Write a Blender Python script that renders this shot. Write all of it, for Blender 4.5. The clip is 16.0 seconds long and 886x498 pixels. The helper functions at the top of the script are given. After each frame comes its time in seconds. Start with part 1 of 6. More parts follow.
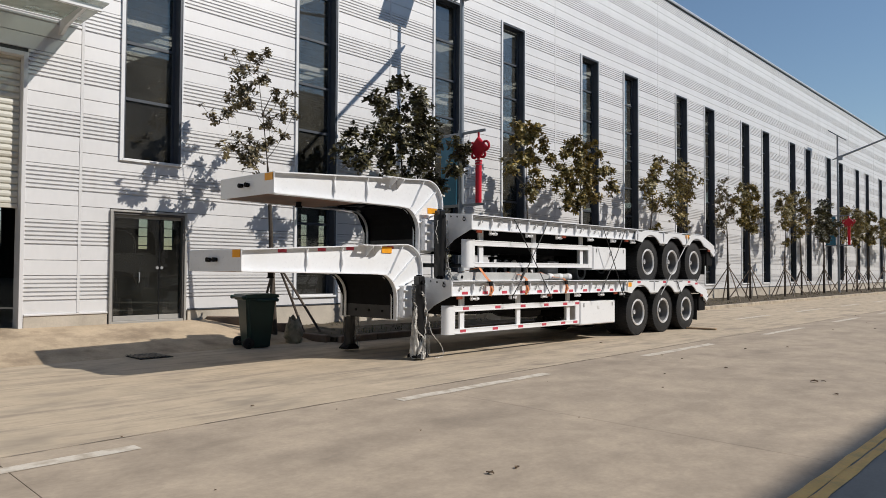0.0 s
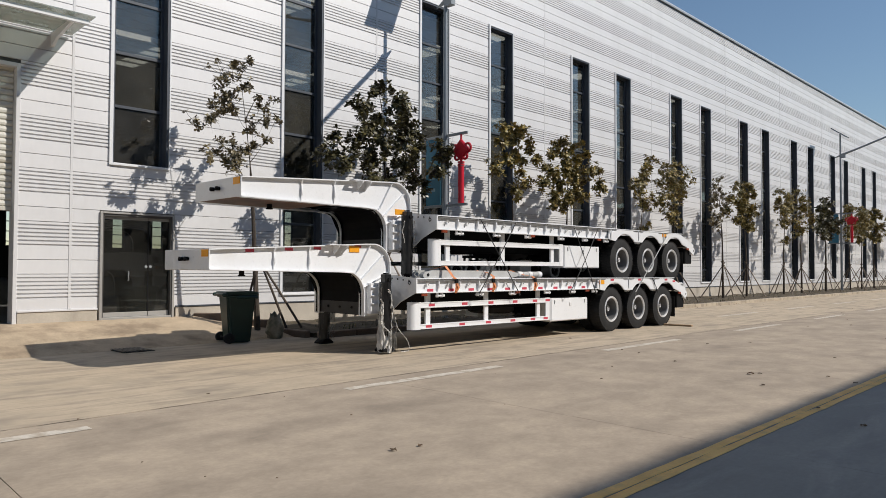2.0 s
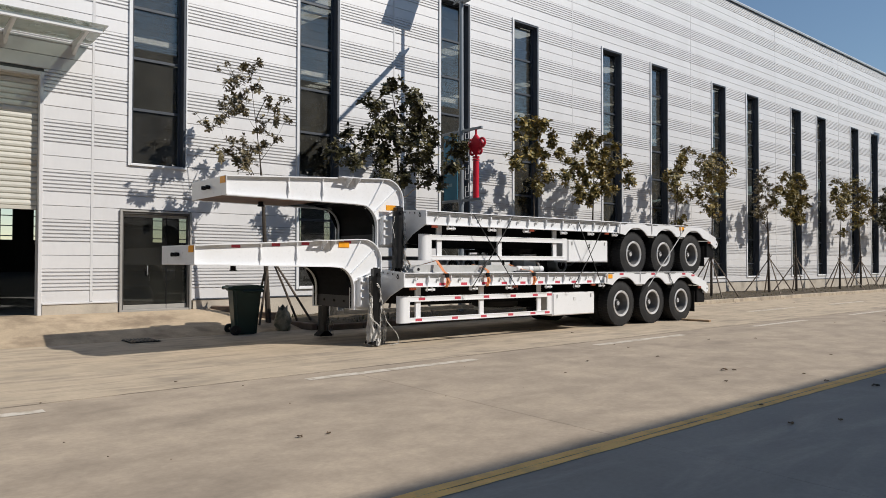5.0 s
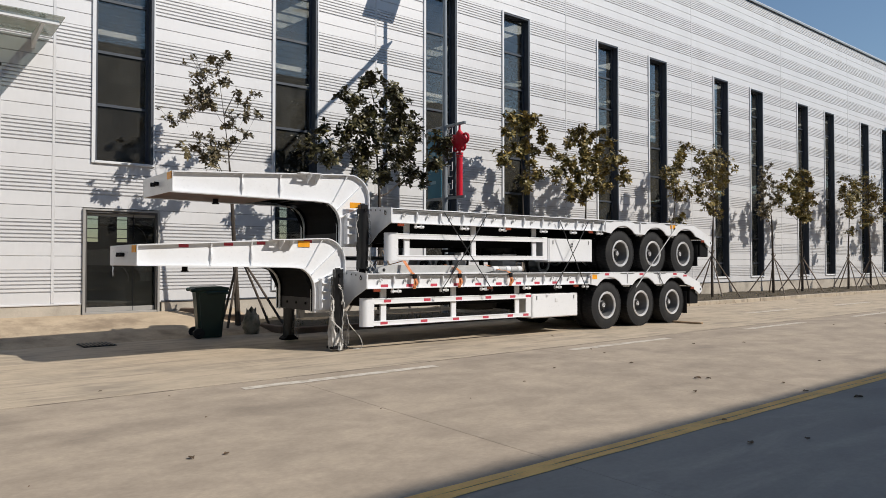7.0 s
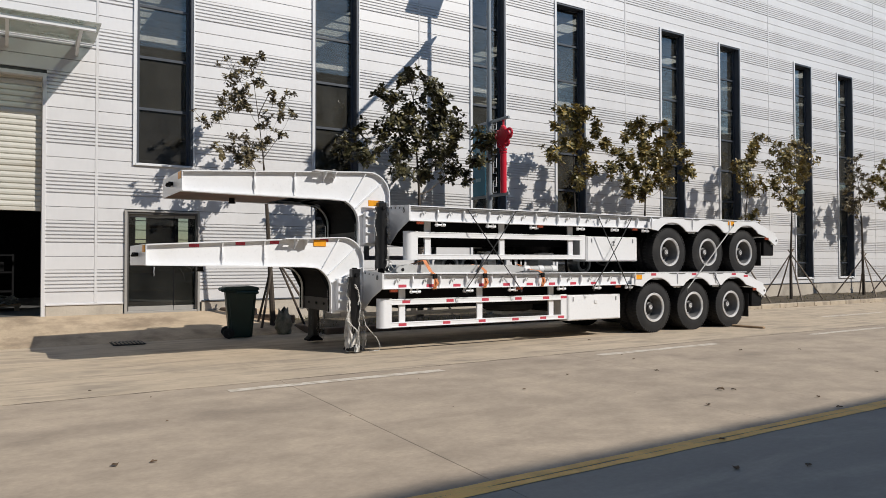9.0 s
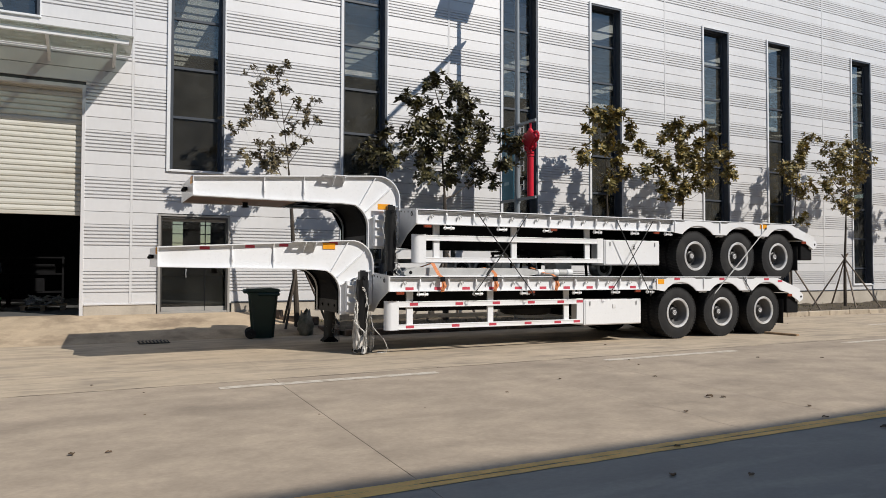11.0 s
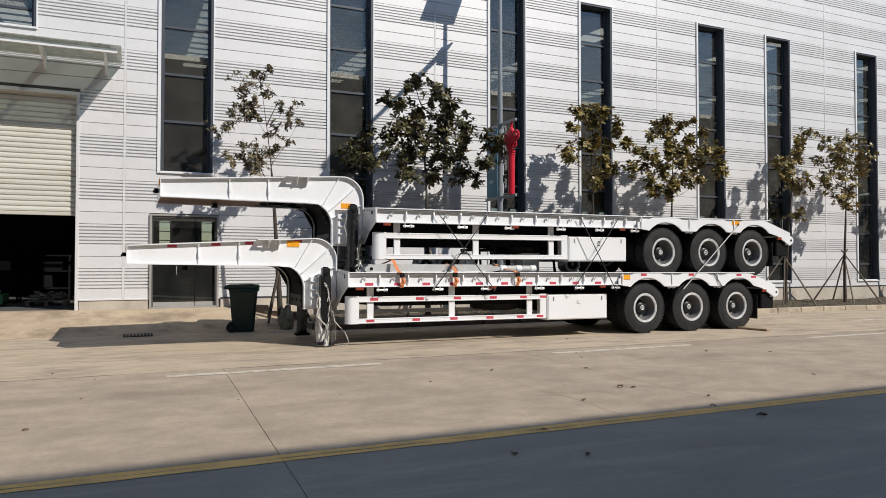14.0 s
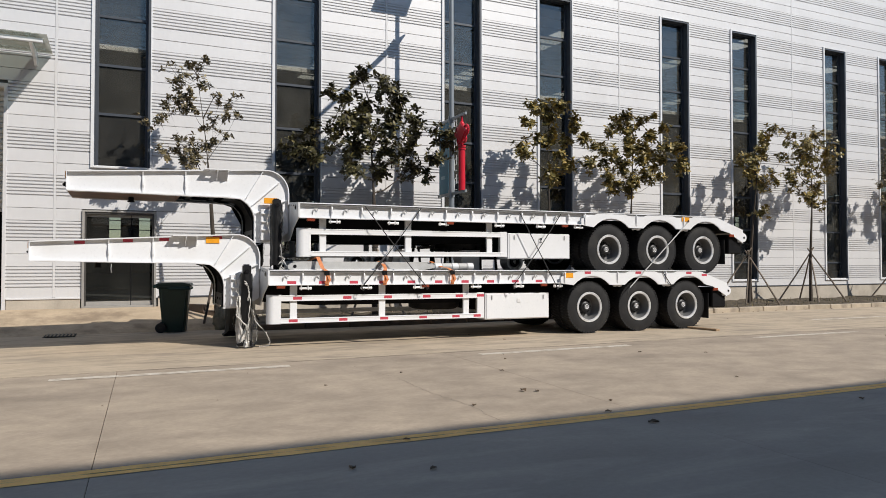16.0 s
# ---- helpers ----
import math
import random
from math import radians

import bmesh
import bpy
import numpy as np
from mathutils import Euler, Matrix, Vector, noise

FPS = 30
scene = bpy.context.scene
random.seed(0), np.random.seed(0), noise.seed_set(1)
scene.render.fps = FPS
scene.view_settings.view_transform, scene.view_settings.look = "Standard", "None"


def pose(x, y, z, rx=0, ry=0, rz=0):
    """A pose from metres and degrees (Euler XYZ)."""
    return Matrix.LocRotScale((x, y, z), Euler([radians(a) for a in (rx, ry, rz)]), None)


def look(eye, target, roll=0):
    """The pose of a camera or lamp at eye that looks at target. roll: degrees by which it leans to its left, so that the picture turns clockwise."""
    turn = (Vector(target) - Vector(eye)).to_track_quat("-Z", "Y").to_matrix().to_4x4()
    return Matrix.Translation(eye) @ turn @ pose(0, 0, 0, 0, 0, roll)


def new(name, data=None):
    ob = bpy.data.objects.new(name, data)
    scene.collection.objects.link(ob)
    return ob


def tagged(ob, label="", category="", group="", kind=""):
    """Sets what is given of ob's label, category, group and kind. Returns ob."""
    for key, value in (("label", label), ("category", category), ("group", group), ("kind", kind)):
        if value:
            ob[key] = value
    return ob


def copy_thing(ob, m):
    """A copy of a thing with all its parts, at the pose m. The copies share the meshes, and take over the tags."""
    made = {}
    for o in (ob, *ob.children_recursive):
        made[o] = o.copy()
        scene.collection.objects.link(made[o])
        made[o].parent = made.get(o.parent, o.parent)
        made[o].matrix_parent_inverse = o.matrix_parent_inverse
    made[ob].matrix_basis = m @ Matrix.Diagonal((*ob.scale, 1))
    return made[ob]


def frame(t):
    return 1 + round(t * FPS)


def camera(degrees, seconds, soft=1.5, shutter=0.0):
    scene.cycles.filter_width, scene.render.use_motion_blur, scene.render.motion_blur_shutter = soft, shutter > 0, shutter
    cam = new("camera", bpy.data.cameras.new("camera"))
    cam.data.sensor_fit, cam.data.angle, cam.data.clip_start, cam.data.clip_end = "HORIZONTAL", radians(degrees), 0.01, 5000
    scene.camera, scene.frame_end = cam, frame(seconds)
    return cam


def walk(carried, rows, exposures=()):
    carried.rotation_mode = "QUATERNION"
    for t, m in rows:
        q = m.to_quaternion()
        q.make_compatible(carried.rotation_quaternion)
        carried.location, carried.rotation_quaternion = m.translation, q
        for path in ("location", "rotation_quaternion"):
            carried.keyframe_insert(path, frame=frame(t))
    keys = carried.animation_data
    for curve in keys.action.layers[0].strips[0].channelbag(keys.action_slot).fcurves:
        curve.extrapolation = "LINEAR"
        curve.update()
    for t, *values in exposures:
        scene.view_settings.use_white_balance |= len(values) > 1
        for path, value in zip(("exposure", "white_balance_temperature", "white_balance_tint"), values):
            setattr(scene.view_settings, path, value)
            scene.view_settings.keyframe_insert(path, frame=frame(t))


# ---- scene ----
cam = camera(64.6, 16.0, soft=0.55)
PATH = [
    (0, (-0.076, -0.002, 1.504), (-1.448, 1.452, 1.564), 0.3),
    (0.5, (0.171, 0.033, 1.516), (-1.206, 1.482, 1.573), 0.3),
    (1, (0.446, 0.159, 1.494), (-0.937, 1.602, 1.551), 0.2),
    (1.5, (0.71, 0.171, 1.49), (-0.683, 1.605, 1.547), 0.2),
    (2, (0.968, 0.194, 1.5), (-0.437, 1.616, 1.556), 0.2),
    (2.5, (1.246, 0.333, 1.484), (-0.184, 1.73, 1.536), 0.1),
    (3, (1.502, 0.425, 1.493), (0.032, 1.781, 1.545), 0.1),
    (5.5, (2.078, 1.329, 1.517), (0.545, 2.613, 1.554), 0.1),
    (6, (2.071, 1.602, 1.512), (0.545, 2.894, 1.549), 0.0),
    (6.5, (2.051, 1.864, 1.5), (0.523, 3.154, 1.536), 0.0),
    (7, (2.058, 2.13, 1.519), (0.503, 3.387, 1.557), 0.0),
    (7.5, (2.14, 2.434, 1.508), (0.536, 3.627, 1.547), -0.0),
    (8, (2.182, 2.722, 1.495), (0.54, 3.863, 1.534), -0.0),
    (8.5, (2.209, 3.009, 1.512), (0.542, 4.114, 1.55), 0.0),
    (9, (2.3, 3.344, 1.496), (0.603, 4.402, 1.536), -0.1),
    (11.5, (2.996, 4.304, 1.461), (1.193, 5.168, 1.513), 0.1),
    (12, (3.212, 4.481, 1.451), (1.392, 5.309, 1.5), 0.0),
    (12.5, (3.434, 4.595, 1.469), (1.606, 5.403, 1.518), 0.1),
    (13, (3.627, 4.669, 1.465), (1.795, 5.47, 1.515), 0.1),
    (13.5, (3.757, 4.865, 1.465), (1.927, 5.67, 1.511), 0.0),
    (14, (3.815, 5.137, 1.463), (1.988, 5.95, 1.507), 0.0),
    (14.5, (3.77, 5.427, 1.448), (1.946, 6.248, 1.489), 0.0),
    (15, (3.797, 5.746, 1.436), (1.977, 6.576, 1.478), 0.0),
    (15.5, (3.835, 6.069, 1.434), (2.019, 6.906, 1.478), 0.0),
    (16, (3.802, 6.373, 1.423), (1.984, 7.206, 1.466), 0.0),
]
walk(cam, [(t, look(eye, target, roll)) for t, eye, target, roll in PATH], [(0.0, 0.0), (3.0, 0.0), (6.5, 0.02), (12.0, 0.02), (14.0, 0.06), (16.0, 0.08)])

# ---- light ----
SUN = Vector((1.0, 0.64, 1.0)).normalized()
world = bpy.data.worlds.new("sky")
scene.world = world
world.use_nodes = True
wn = world.node_tree.nodes
sky = wn.new("ShaderNodeTexSky")
sky.sky_type, sky.sun_disc = "NISHITA", False
sky.sun_elevation = math.asin(SUN.z)
sky.sun_rotation = math.atan2(SUN.x, SUN.y)
sky.air_density, sky.dust_density, sky.ozone_density = 1.2, 0.0, 3.2
wn["Background"].inputs["Strength"].default_value = 0.09
world.node_tree.links.new(sky.outputs[0], wn["Background"].inputs["Color"])
sun_data = bpy.data.lights.new("sun", "SUN")
sun_data.energy, sun_data.angle, sun_data.color = 4.2, radians(0.5), (1.0, 0.945, 0.868)
sun = new("sun", sun_data)
sun.matrix_world = look((0, 0, 40), Vector((0, 0, 40)) - SUN)
scene.view_settings.exposure = 0.0


# ---- materials ----
def material(name, colour, rough=0.6, metal=0.0, spec=0.5, var=0.12, scale=6.0, fine=60.0, bump=0.0, stretch=(1, 1, 1), stain=None, stain_scale=0.8, stain_at=(0.5, 0.72), island=False, per_object=0.0, coat=0.0, streak=None, grit=0.5):
    """A painted, cast or grown surface: two scales of variation, an optional stain colour and fine relief."""
    m = bpy.data.materials.new(name)
    m.use_nodes = True
    n, l = m.node_tree.nodes, m.node_tree.links
    b = n["Principled BSDF"]
    b.inputs["Roughness"].default_value, b.inputs["Metallic"].default_value = rough, metal
    b.inputs["Specular IOR Level"].default_value = spec
    b.inputs["Coat Weight"].default_value = coat
    geo = n.new("ShaderNodeNewGeometry")
    mp = n.new("ShaderNodeMapping")
    mp.inputs["Scale"].default_value = stretch
    l.new(geo.outputs["Position"], mp.inputs["Vector"])

    def wave(s, detail):
        t = n.new("ShaderNodeTexNoise")
        t.inputs["Scale"].default_value, t.inputs["Detail"].default_value, t.inputs["Roughness"].default_value = s, detail, grit
        l.new(mp.outputs[0], t.inputs["Vector"])
        return t.outputs["Fac"]

    def ramp(fac, lo, hi, a, z):
        r = n.new("ShaderNodeMapRange")
        r.inputs["From Min"].default_value, r.inputs["From Max"].default_value = lo, hi
        r.inputs["To Min"].default_value, r.inputs["To Max"].default_value = a, z
        l.new(fac, r.inputs["Value"])
        return r.outputs[0]

    def times(a, c):
        t = n.new("ShaderNodeMath")
        t.operation = "MULTIPLY"
        l.new(a, t.inputs[0])
        l.new(c, t.inputs[1])
        return t.outputs[0]

    big, small = wave(scale, 4 if grit <= 0.5 else 9), wave(fine, 3)
    value = times(ramp(big, 0.25, 0.75, 1 - var, 1 + var), ramp(small, 0.25, 0.75, 1 - var * 0.6, 1 + var * 0.6))
    if island:
        value = times(value, ramp(geo.outputs["Random Per Island"], 0, 1, 0.7, 1.35))
    if per_object:
        info = n.new("ShaderNodeObjectInfo")
        value = times(value, ramp(info.outputs["Random"], 0, 1, 1 - per_object, 1 + per_object))
    base = n.new("ShaderNodeMix")
    base.data_type = "RGBA"
    base.inputs["A"].default_value = (*colour, 1)
    base.inputs["B"].default_value = (*(stain or colour), 1)
    if stain:
        if island:
            l.new(ramp(geo.outputs["Random Per Island"], stain_at[0], stain_at[1], 0, 1), base.inputs["Factor"])
        else:
            l.new(ramp(wave(stain_scale, 6 if grit <= 0.5 else 10), stain_at[0], stain_at[1], 0, 1), base.inputs["Factor"])
    else:
        base.inputs["Factor"].default_value = 0
    if streak:
        colour2, s2, shape, lo, hi, much = streak
        mp2 = n.new("ShaderNodeMapping")
        mp2.inputs["Scale"].default_value = shape
        mp2.inputs["Rotation"].default_value = (0, 0, 0.0)
        l.new(geo.outputs["Position"], mp2.inputs["Vector"])
        t2 = n.new("ShaderNodeTexNoise")
        t2.inputs["Scale"].default_value, t2.inputs["Detail"].default_value, t2.inputs["Distortion"].default_value, t2.inputs["Roughness"].default_value = s2, 5 if grit <= 0.5 else 10, 0.6, grit
        l.new(mp2.outputs[0], t2.inputs["Vector"])
        over = n.new("ShaderNodeMix")
        over.data_type = "RGBA"
        l.new(ramp(t2.outputs["Fac"], lo, hi, 0, much), over.inputs["Factor"])
        l.new(base.outputs["Result"], over.inputs["A"])
        over.inputs["B"].default_value = (*colour2, 1)
        base = over
    mul = n.new("ShaderNodeVectorMath")
    mul.operation = "SCALE"
    l.new(base.outputs["Result"], mul.inputs[0])
    l.new(value, mul.inputs["Scale"])
    l.new(mul.outputs[0], b.inputs["Base Color"])
    l.new(ramp(small, 0.2, 0.8, max(0.03, rough - 0.08), min(1, rough + 0.08)), b.inputs["Roughness"])
    if bump:
        bp = n.new("ShaderNodeBump")
        bp.inputs["Strength"].default_value, bp.inputs["Distance"].default_value = bump, 0.01
        l.new(small, bp.inputs["Height"])
        l.new(bp.outputs[0], b.inputs["Normal"])
    return m


def glass(name, tint, gloss=0.1, rough=0.0, dust=0.0):
    """A pane of two faces: it lets light through, tinted, mirrors more at grazing angles and carries a film of dust."""
    m = bpy.data.materials.new(name)
    m.use_nodes = True
    n, l = m.node_tree.nodes, m.node_tree.links
    n.remove(n["Principled BSDF"])
    mix, tr, gl, fr = n.new("ShaderNodeMixShader"), n.new("ShaderNodeBsdfTransparent"), n.new("ShaderNodeBsdfGlossy"), n.new("ShaderNodeLayerWeight")
    tr.inputs["Color"].default_value = (*tint, 1)
    gl.inputs["Roughness"].default_value = rough
    fr.inputs["Blend"].default_value = 0.5
    power, amount = n.new("ShaderNodeMath"), n.new("ShaderNodeMath")
    power.operation, amount.operation = "POWER", "MULTIPLY_ADD"
    power.inputs[1].default_value = 3.0
    amount.inputs[1].default_value, amount.inputs[2].default_value = 0.75, gloss
    l.new(fr.outputs["Facing"], power.inputs[0])
    l.new(power.outputs[0], amount.inputs[0])
    l.new(amount.outputs[0], mix.inputs[0])
    l.new(tr.outputs[0], mix.inputs[1])
    l.new(gl.outputs[0], mix.inputs[2])
    film, haze, spots, amount2 = n.new("ShaderNodeMixShader"), n.new("ShaderNodeBsdfDiffuse"), n.new("ShaderNodeTexNoise"), n.new("ShaderNodeMapRange")
    haze.inputs["Color"].default_value = (0.62, 0.6, 0.54, 1)
    spots.inputs["Scale"].default_value, spots.inputs["Detail"].default_value = 1.7, 5
    place = n.new("ShaderNodeNewGeometry")
    l.new(place.outputs["Position"], spots.inputs["Vector"])
    amount2.inputs["From Min"].default_value, amount2.inputs["From Max"].default_value = 0.3, 0.7
    amount2.inputs["To Min"].default_value, amount2.inputs["To Max"].default_value = dust * 0.6, dust * 1.4
    l.new(spots.outputs["Fac"], amount2.inputs["Value"])
    l.new(amount2.outputs[0], film.inputs[0])
    l.new(mix.outputs[0], film.inputs[1])
    l.new(haze.outputs[0], film.inputs[2])
    l.new(film.outputs[0], n["Material Output"].inputs["Surface"])
    return m


def skylight(name):
    """Ribbed plastic roof sheet that lets daylight through, scattered."""
    m = bpy.data.materials.new(name)
    m.use_nodes = True
    n, l = m.node_tree.nodes, m.node_tree.links
    n.remove(n["Principled BSDF"])
    mix, through_, back = n.new("ShaderNodeMixShader"), n.new("ShaderNodeBsdfTranslucent"), n.new("ShaderNodeBsdfDiffuse")
    through_.inputs["Color"].default_value, back.inputs["Color"].default_value = (0.78, 0.76, 0.66, 1), (0.6, 0.6, 0.55, 1)
    mix.inputs[0].default_value = 0.4
    l.new(through_.outputs[0], mix.inputs[1])
    l.new(back.outputs[0], mix.inputs[2])
    l.new(mix.outputs[0], n["Material Output"].inputs["Surface"])
    return m


def thin_film(name):
    """Crumpled packing film: milky wrinkles over stretches that are nearly clear."""
    m = bpy.data.materials.new(name)
    m.use_nodes = True
    n, l = m.node_tree.nodes, m.node_tree.links
    b = n["Principled BSDF"]
    b.inputs["Base Color"].default_value, b.inputs["Roughness"].default_value = (0.4, 0.39, 0.37, 1), 0.28
    mix, clear, folds, mp, ramp, place = n.new("ShaderNodeMixShader"), n.new("ShaderNodeBsdfTransparent"), n.new("ShaderNodeTexNoise"), n.new("ShaderNodeMapping"), n.new("ShaderNodeMapRange"), n.new("ShaderNodeNewGeometry")
    mp.inputs["Scale"].default_value = (1, 1, 0.22)
    folds.inputs["Scale"].default_value, folds.inputs["Detail"].default_value, folds.inputs["Distortion"].default_value = 26.0, 5, 1.2
    ramp.inputs["From Min"].default_value, ramp.inputs["From Max"].default_value = 0.51, 0.72
    ramp.inputs["To Min"].default_value, ramp.inputs["To Max"].default_value = 0.1, 0.9
    l.new(place.outputs["Position"], mp.inputs["Vector"])
    l.new(mp.outputs[0], folds.inputs["Vector"])
    l.new(folds.outputs["Fac"], ramp.inputs["Value"])
    l.new(ramp.outputs[0], mix.inputs[0])
    l.new(clear.outputs[0], mix.inputs[1])
    l.new(b.outputs[0], mix.inputs[2])
    l.new(mix.outputs[0], n["Material Output"].inputs["Surface"])
    return m


CONCRETE = material("concrete", (0.40, 0.324, 0.242), 0.85, streak=((0.255, 0.205, 0.155), 1.3, (1.4, 0.8, 1), 0.46, 0.78, 0.6), var=0.18, scale=2.6, fine=24, bump=0.12, stretch=(1.0, 0.7, 1), stain=(0.275, 0.222, 0.168), stain_scale=0.9, stain_at=(0.44, 0.7), per_object=0.04, grit=0.66)
# Near lane: same concrete, with the opposite hall's shade darkened into its colour.
NEARLANE = material("shaded_lane_concrete", (0.33, 0.294, 0.246), 0.85, streak=((0.46, 0.404, 0.335), 0.9, (2.2, 0.5, 1), 0.5, 0.7, 0.6), var=0.15, scale=2.4, fine=26, bump=0.15, stretch=(1.0, 0.6, 1), stain=(0.245, 0.217, 0.184), stain_scale=1.2, stain_at=(0.46, 0.68), per_object=0.03, grit=0.64)
DUSTY = material("dusty_concrete", (0.48, 0.388, 0.28), 0.88, streak=((0.25, 0.206, 0.162), 1.2, (3.4, 0.42, 1), 0.5, 0.64, 0.62), var=0.16, scale=2.8, fine=24, bump=0.12, stretch=(1.0, 0.55, 1), stain=(0.34, 0.28, 0.21), stain_scale=1.5, stain_at=(0.5, 0.66), per_object=0.03, grit=0.66)
RAMP = material("ramp_concrete", (0.45, 0.352, 0.243), 0.88, var=0.2, scale=2.2, fine=35, bump=0.3, stain=(0.28, 0.212, 0.145), stain_scale=1.3, stain_at=(0.47, 0.64), grit=0.64)
DRAINBAR = material("dusty_iron", (0.25, 0.21, 0.165), 0.85, var=0.3, scale=9)
JOINT = material("joint_filler", (0.07, 0.06, 0.05), 0.95, var=0.3)
CRACK = material("tar_seal", (0.24, 0.2, 0.158), 0.9, var=0.3, scale=3)
LINE_WHITE = material("worn_white_paint", (0.63, 0.57, 0.48), 0.8, var=0.12, scale=5, fine=60, stain=(0.42, 0.355, 0.275), stain_scale=5, stain_at=(0.45, 0.6))
LINE_YELLOW = material("worn_yellow_paint", (0.95, 0.555, 0.165), 0.75, var=0.14, scale=3, fine=40, stain=(0.74, 0.46, 0.17), stain_scale=4, stain_at=(0.52, 0.7))
KERB = material("kerb_stone", (0.42, 0.355, 0.27), 0.9, var=0.2, scale=2.5, fine=50, bump=0.35, per_object=0.04, stain=(0.24, 0.2, 0.16), stain_scale=2)
SOIL = material("soil", (0.078, 0.06, 0.038), 1.0, var=0.45, scale=5, fine=45, bump=0.9)
GRASS = material("weeds", (0.075, 0.08, 0.033), 0.8, var=0.3, island=True, stain=(0.2, 0.15, 0.07), stain_at=(0.55, 0.8))
CLAD = material("cladding_paint", (0.68, 0.673, 0.672), 0.5, metal=0.14, var=0.03, scale=0.7, fine=14, per_object=0.02, stain=(0.645, 0.635, 0.63), stain_scale=1.3, stretch=(1, 1, 0.35), stain_at=(0.5, 0.8))
STRIP = material("joint_strip_paint", (0.63, 0.622, 0.62), 0.5, var=0.03)
# Brown edging stone, darkened further in its colour for the trailers' shade.
SHADEDKERB = material("shaded_brown_edging", (0.16, 0.115, 0.085), 0.9, var=0.25, scale=3, fine=50, bump=0.3, per_object=0.15)
SKYLIGHT = skylight("ribbed_skylight")
TRIM = material("white_trim", (0.72, 0.725, 0.73), 0.45, var=0.04)
PLINTH = material("plinth_render", (0.47, 0.42, 0.35), 0.9, var=0.14, scale=1.6, fine=40, bump=0.2, stain=(0.33, 0.29, 0.24), stain_scale=1.5)
FRAME = material("dark_frame_paint", (0.058, 0.066, 0.08), 0.4, var=0.1)
STEELGREY = material("galvanised_steel", (0.42, 0.43, 0.44), 0.45, metal=0.6, var=0.1)
ALU = material("aluminium_frame", (0.40, 0.385, 0.36), 0.45, metal=0.3, var=0.06)
DOORSTOP = material("bronze_frame", (0.10, 0.095, 0.09), 0.45, metal=0.4, var=0.08)
GLASS = glass("window_glass", (0.8, 0.8, 0.78), 0.11, dust=0.024)
DOORGLASS = glass("door_glass", (0.62, 0.63, 0.6), 0.05, dust=0.016)
CANOPY = glass("canopy_glass", (0.62, 0.68, 0.64), 0.12, dust=0.34)
SHUTTER = material("shutter_enamel", (0.56, 0.545, 0.485), 0.5, var=0.07, scale=1.0, stain=(0.44, 0.40, 0.32), stain_scale=1.1, stretch=(1, 0.4, 2), per_object=0.04)
WHITE = material("trailer_white_paint", (0.785, 0.795, 0.81), 0.32, var=0.03, scale=1.5, fine=25, coat=0.3, stain=(0.70, 0.69, 0.67), stain_scale=1.2, stain_at=(0.55, 0.85))
# White paint made greyer, for faces that lie in shade.
WHITEBACK = material("trailer_shaded_white", (0.70, 0.71, 0.72), 0.4, var=0.05)
BEAMGREY = material("beam_grey_paint", (0.46, 0.46, 0.45), 0.5, var=0.1)
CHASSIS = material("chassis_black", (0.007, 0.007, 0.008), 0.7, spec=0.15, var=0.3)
PRIMER = material("brown_primer", (0.22, 0.11, 0.06), 0.65, var=0.25, scale=3, stain=(0.12, 0.07, 0.045))
DECKPLATE = material("deck_plate", (0.16, 0.16, 0.16), 0.6, var=0.25)
RUBBER = material("tyre_rubber", (0.018, 0.018, 0.019), 0.7, spec=0.3, var=0.25, scale=4, fine=50, bump=0.15, stain=(0.034, 0.032, 0.03), stain_scale=3)
RIM = material("rim_silver", (0.72, 0.72, 0.72), 0.35, metal=0.3, var=0.1)
# Inside of the silver rim, with the dish's shade put into its grey.
BARREL = material("rim_barrel_shaded", (0.2, 0.2, 0.2), 0.5, metal=0.2, var=0.15)
HUB = material("hub_dark", (0.03, 0.03, 0.032), 0.45, var=0.25)
RED = material("reflective_red", (0.52, 0.06, 0.09), 0.4, var=0.1)
TAPEWHITE = material("reflective_white", (0.72, 0.72, 0.72), 0.4, var=0.06)
AMBER = material("amber_reflector", (0.85, 0.36, 0.02), 0.35, var=0.12)
MARKER = material("marker_lamp", (0.24, 0.045, 0.02), 0.3, var=0.12)
BLACK = material("black_plastic", (0.01, 0.01, 0.011), 0.35, var=0.2)
FILM = thin_film("stretch_film")
FILMTAIL = material("film_tail", (0.60, 0.585, 0.55), 0.35, var=0.3, scale=12, stretch=(1, 1, 0.5), stain=(0.28, 0.275, 0.26), stain_scale=14, stain_at=(0.5, 0.7))
STRAP = material("orange_strap", (0.62, 0.22, 0.085), 0.7, var=0.18, scale=20)
CABLE = material("black_cable", (0.025, 0.025, 0.025), 0.6)
BARK = material("bark", (0.06, 0.047, 0.036), 0.9, var=0.3, scale=8, fine=60, bump=0.5)
LEAF = material("leaf_green", (0.062, 0.056, 0.024), 0.42, spec=0.45, var=0.2, island=True, stain=(0.135, 0.112, 0.036), stain_at=(0.55, 1.0))
LEAFDRY = material("leaf_olive", (0.165, 0.136, 0.042), 0.42, spec=0.45, var=0.2, island=True, stain=(0.31, 0.215, 0.055), stain_at=(0.5, 1.0))
LEAFBROWN = material("leaf_brown", (0.135, 0.108, 0.056), 0.42, spec=0.45, var=0.2, island=True, stain=(0.235, 0.19, 0.10), stain_at=(0.5, 1.0))
STAKE = material("stake_wood", (0.23, 0.185, 0.145), 0.9, var=0.3, scale=6, bump=0.3, per_object=0.4)
# Copy of the stake wood with the shade behind the trailers coloured in.
SHADEDSTAKE = material("shaded_stake_wood", (0.085, 0.066, 0.052), 0.9, var=0.3, scale=6, bump=0.3, per_object=0.2)
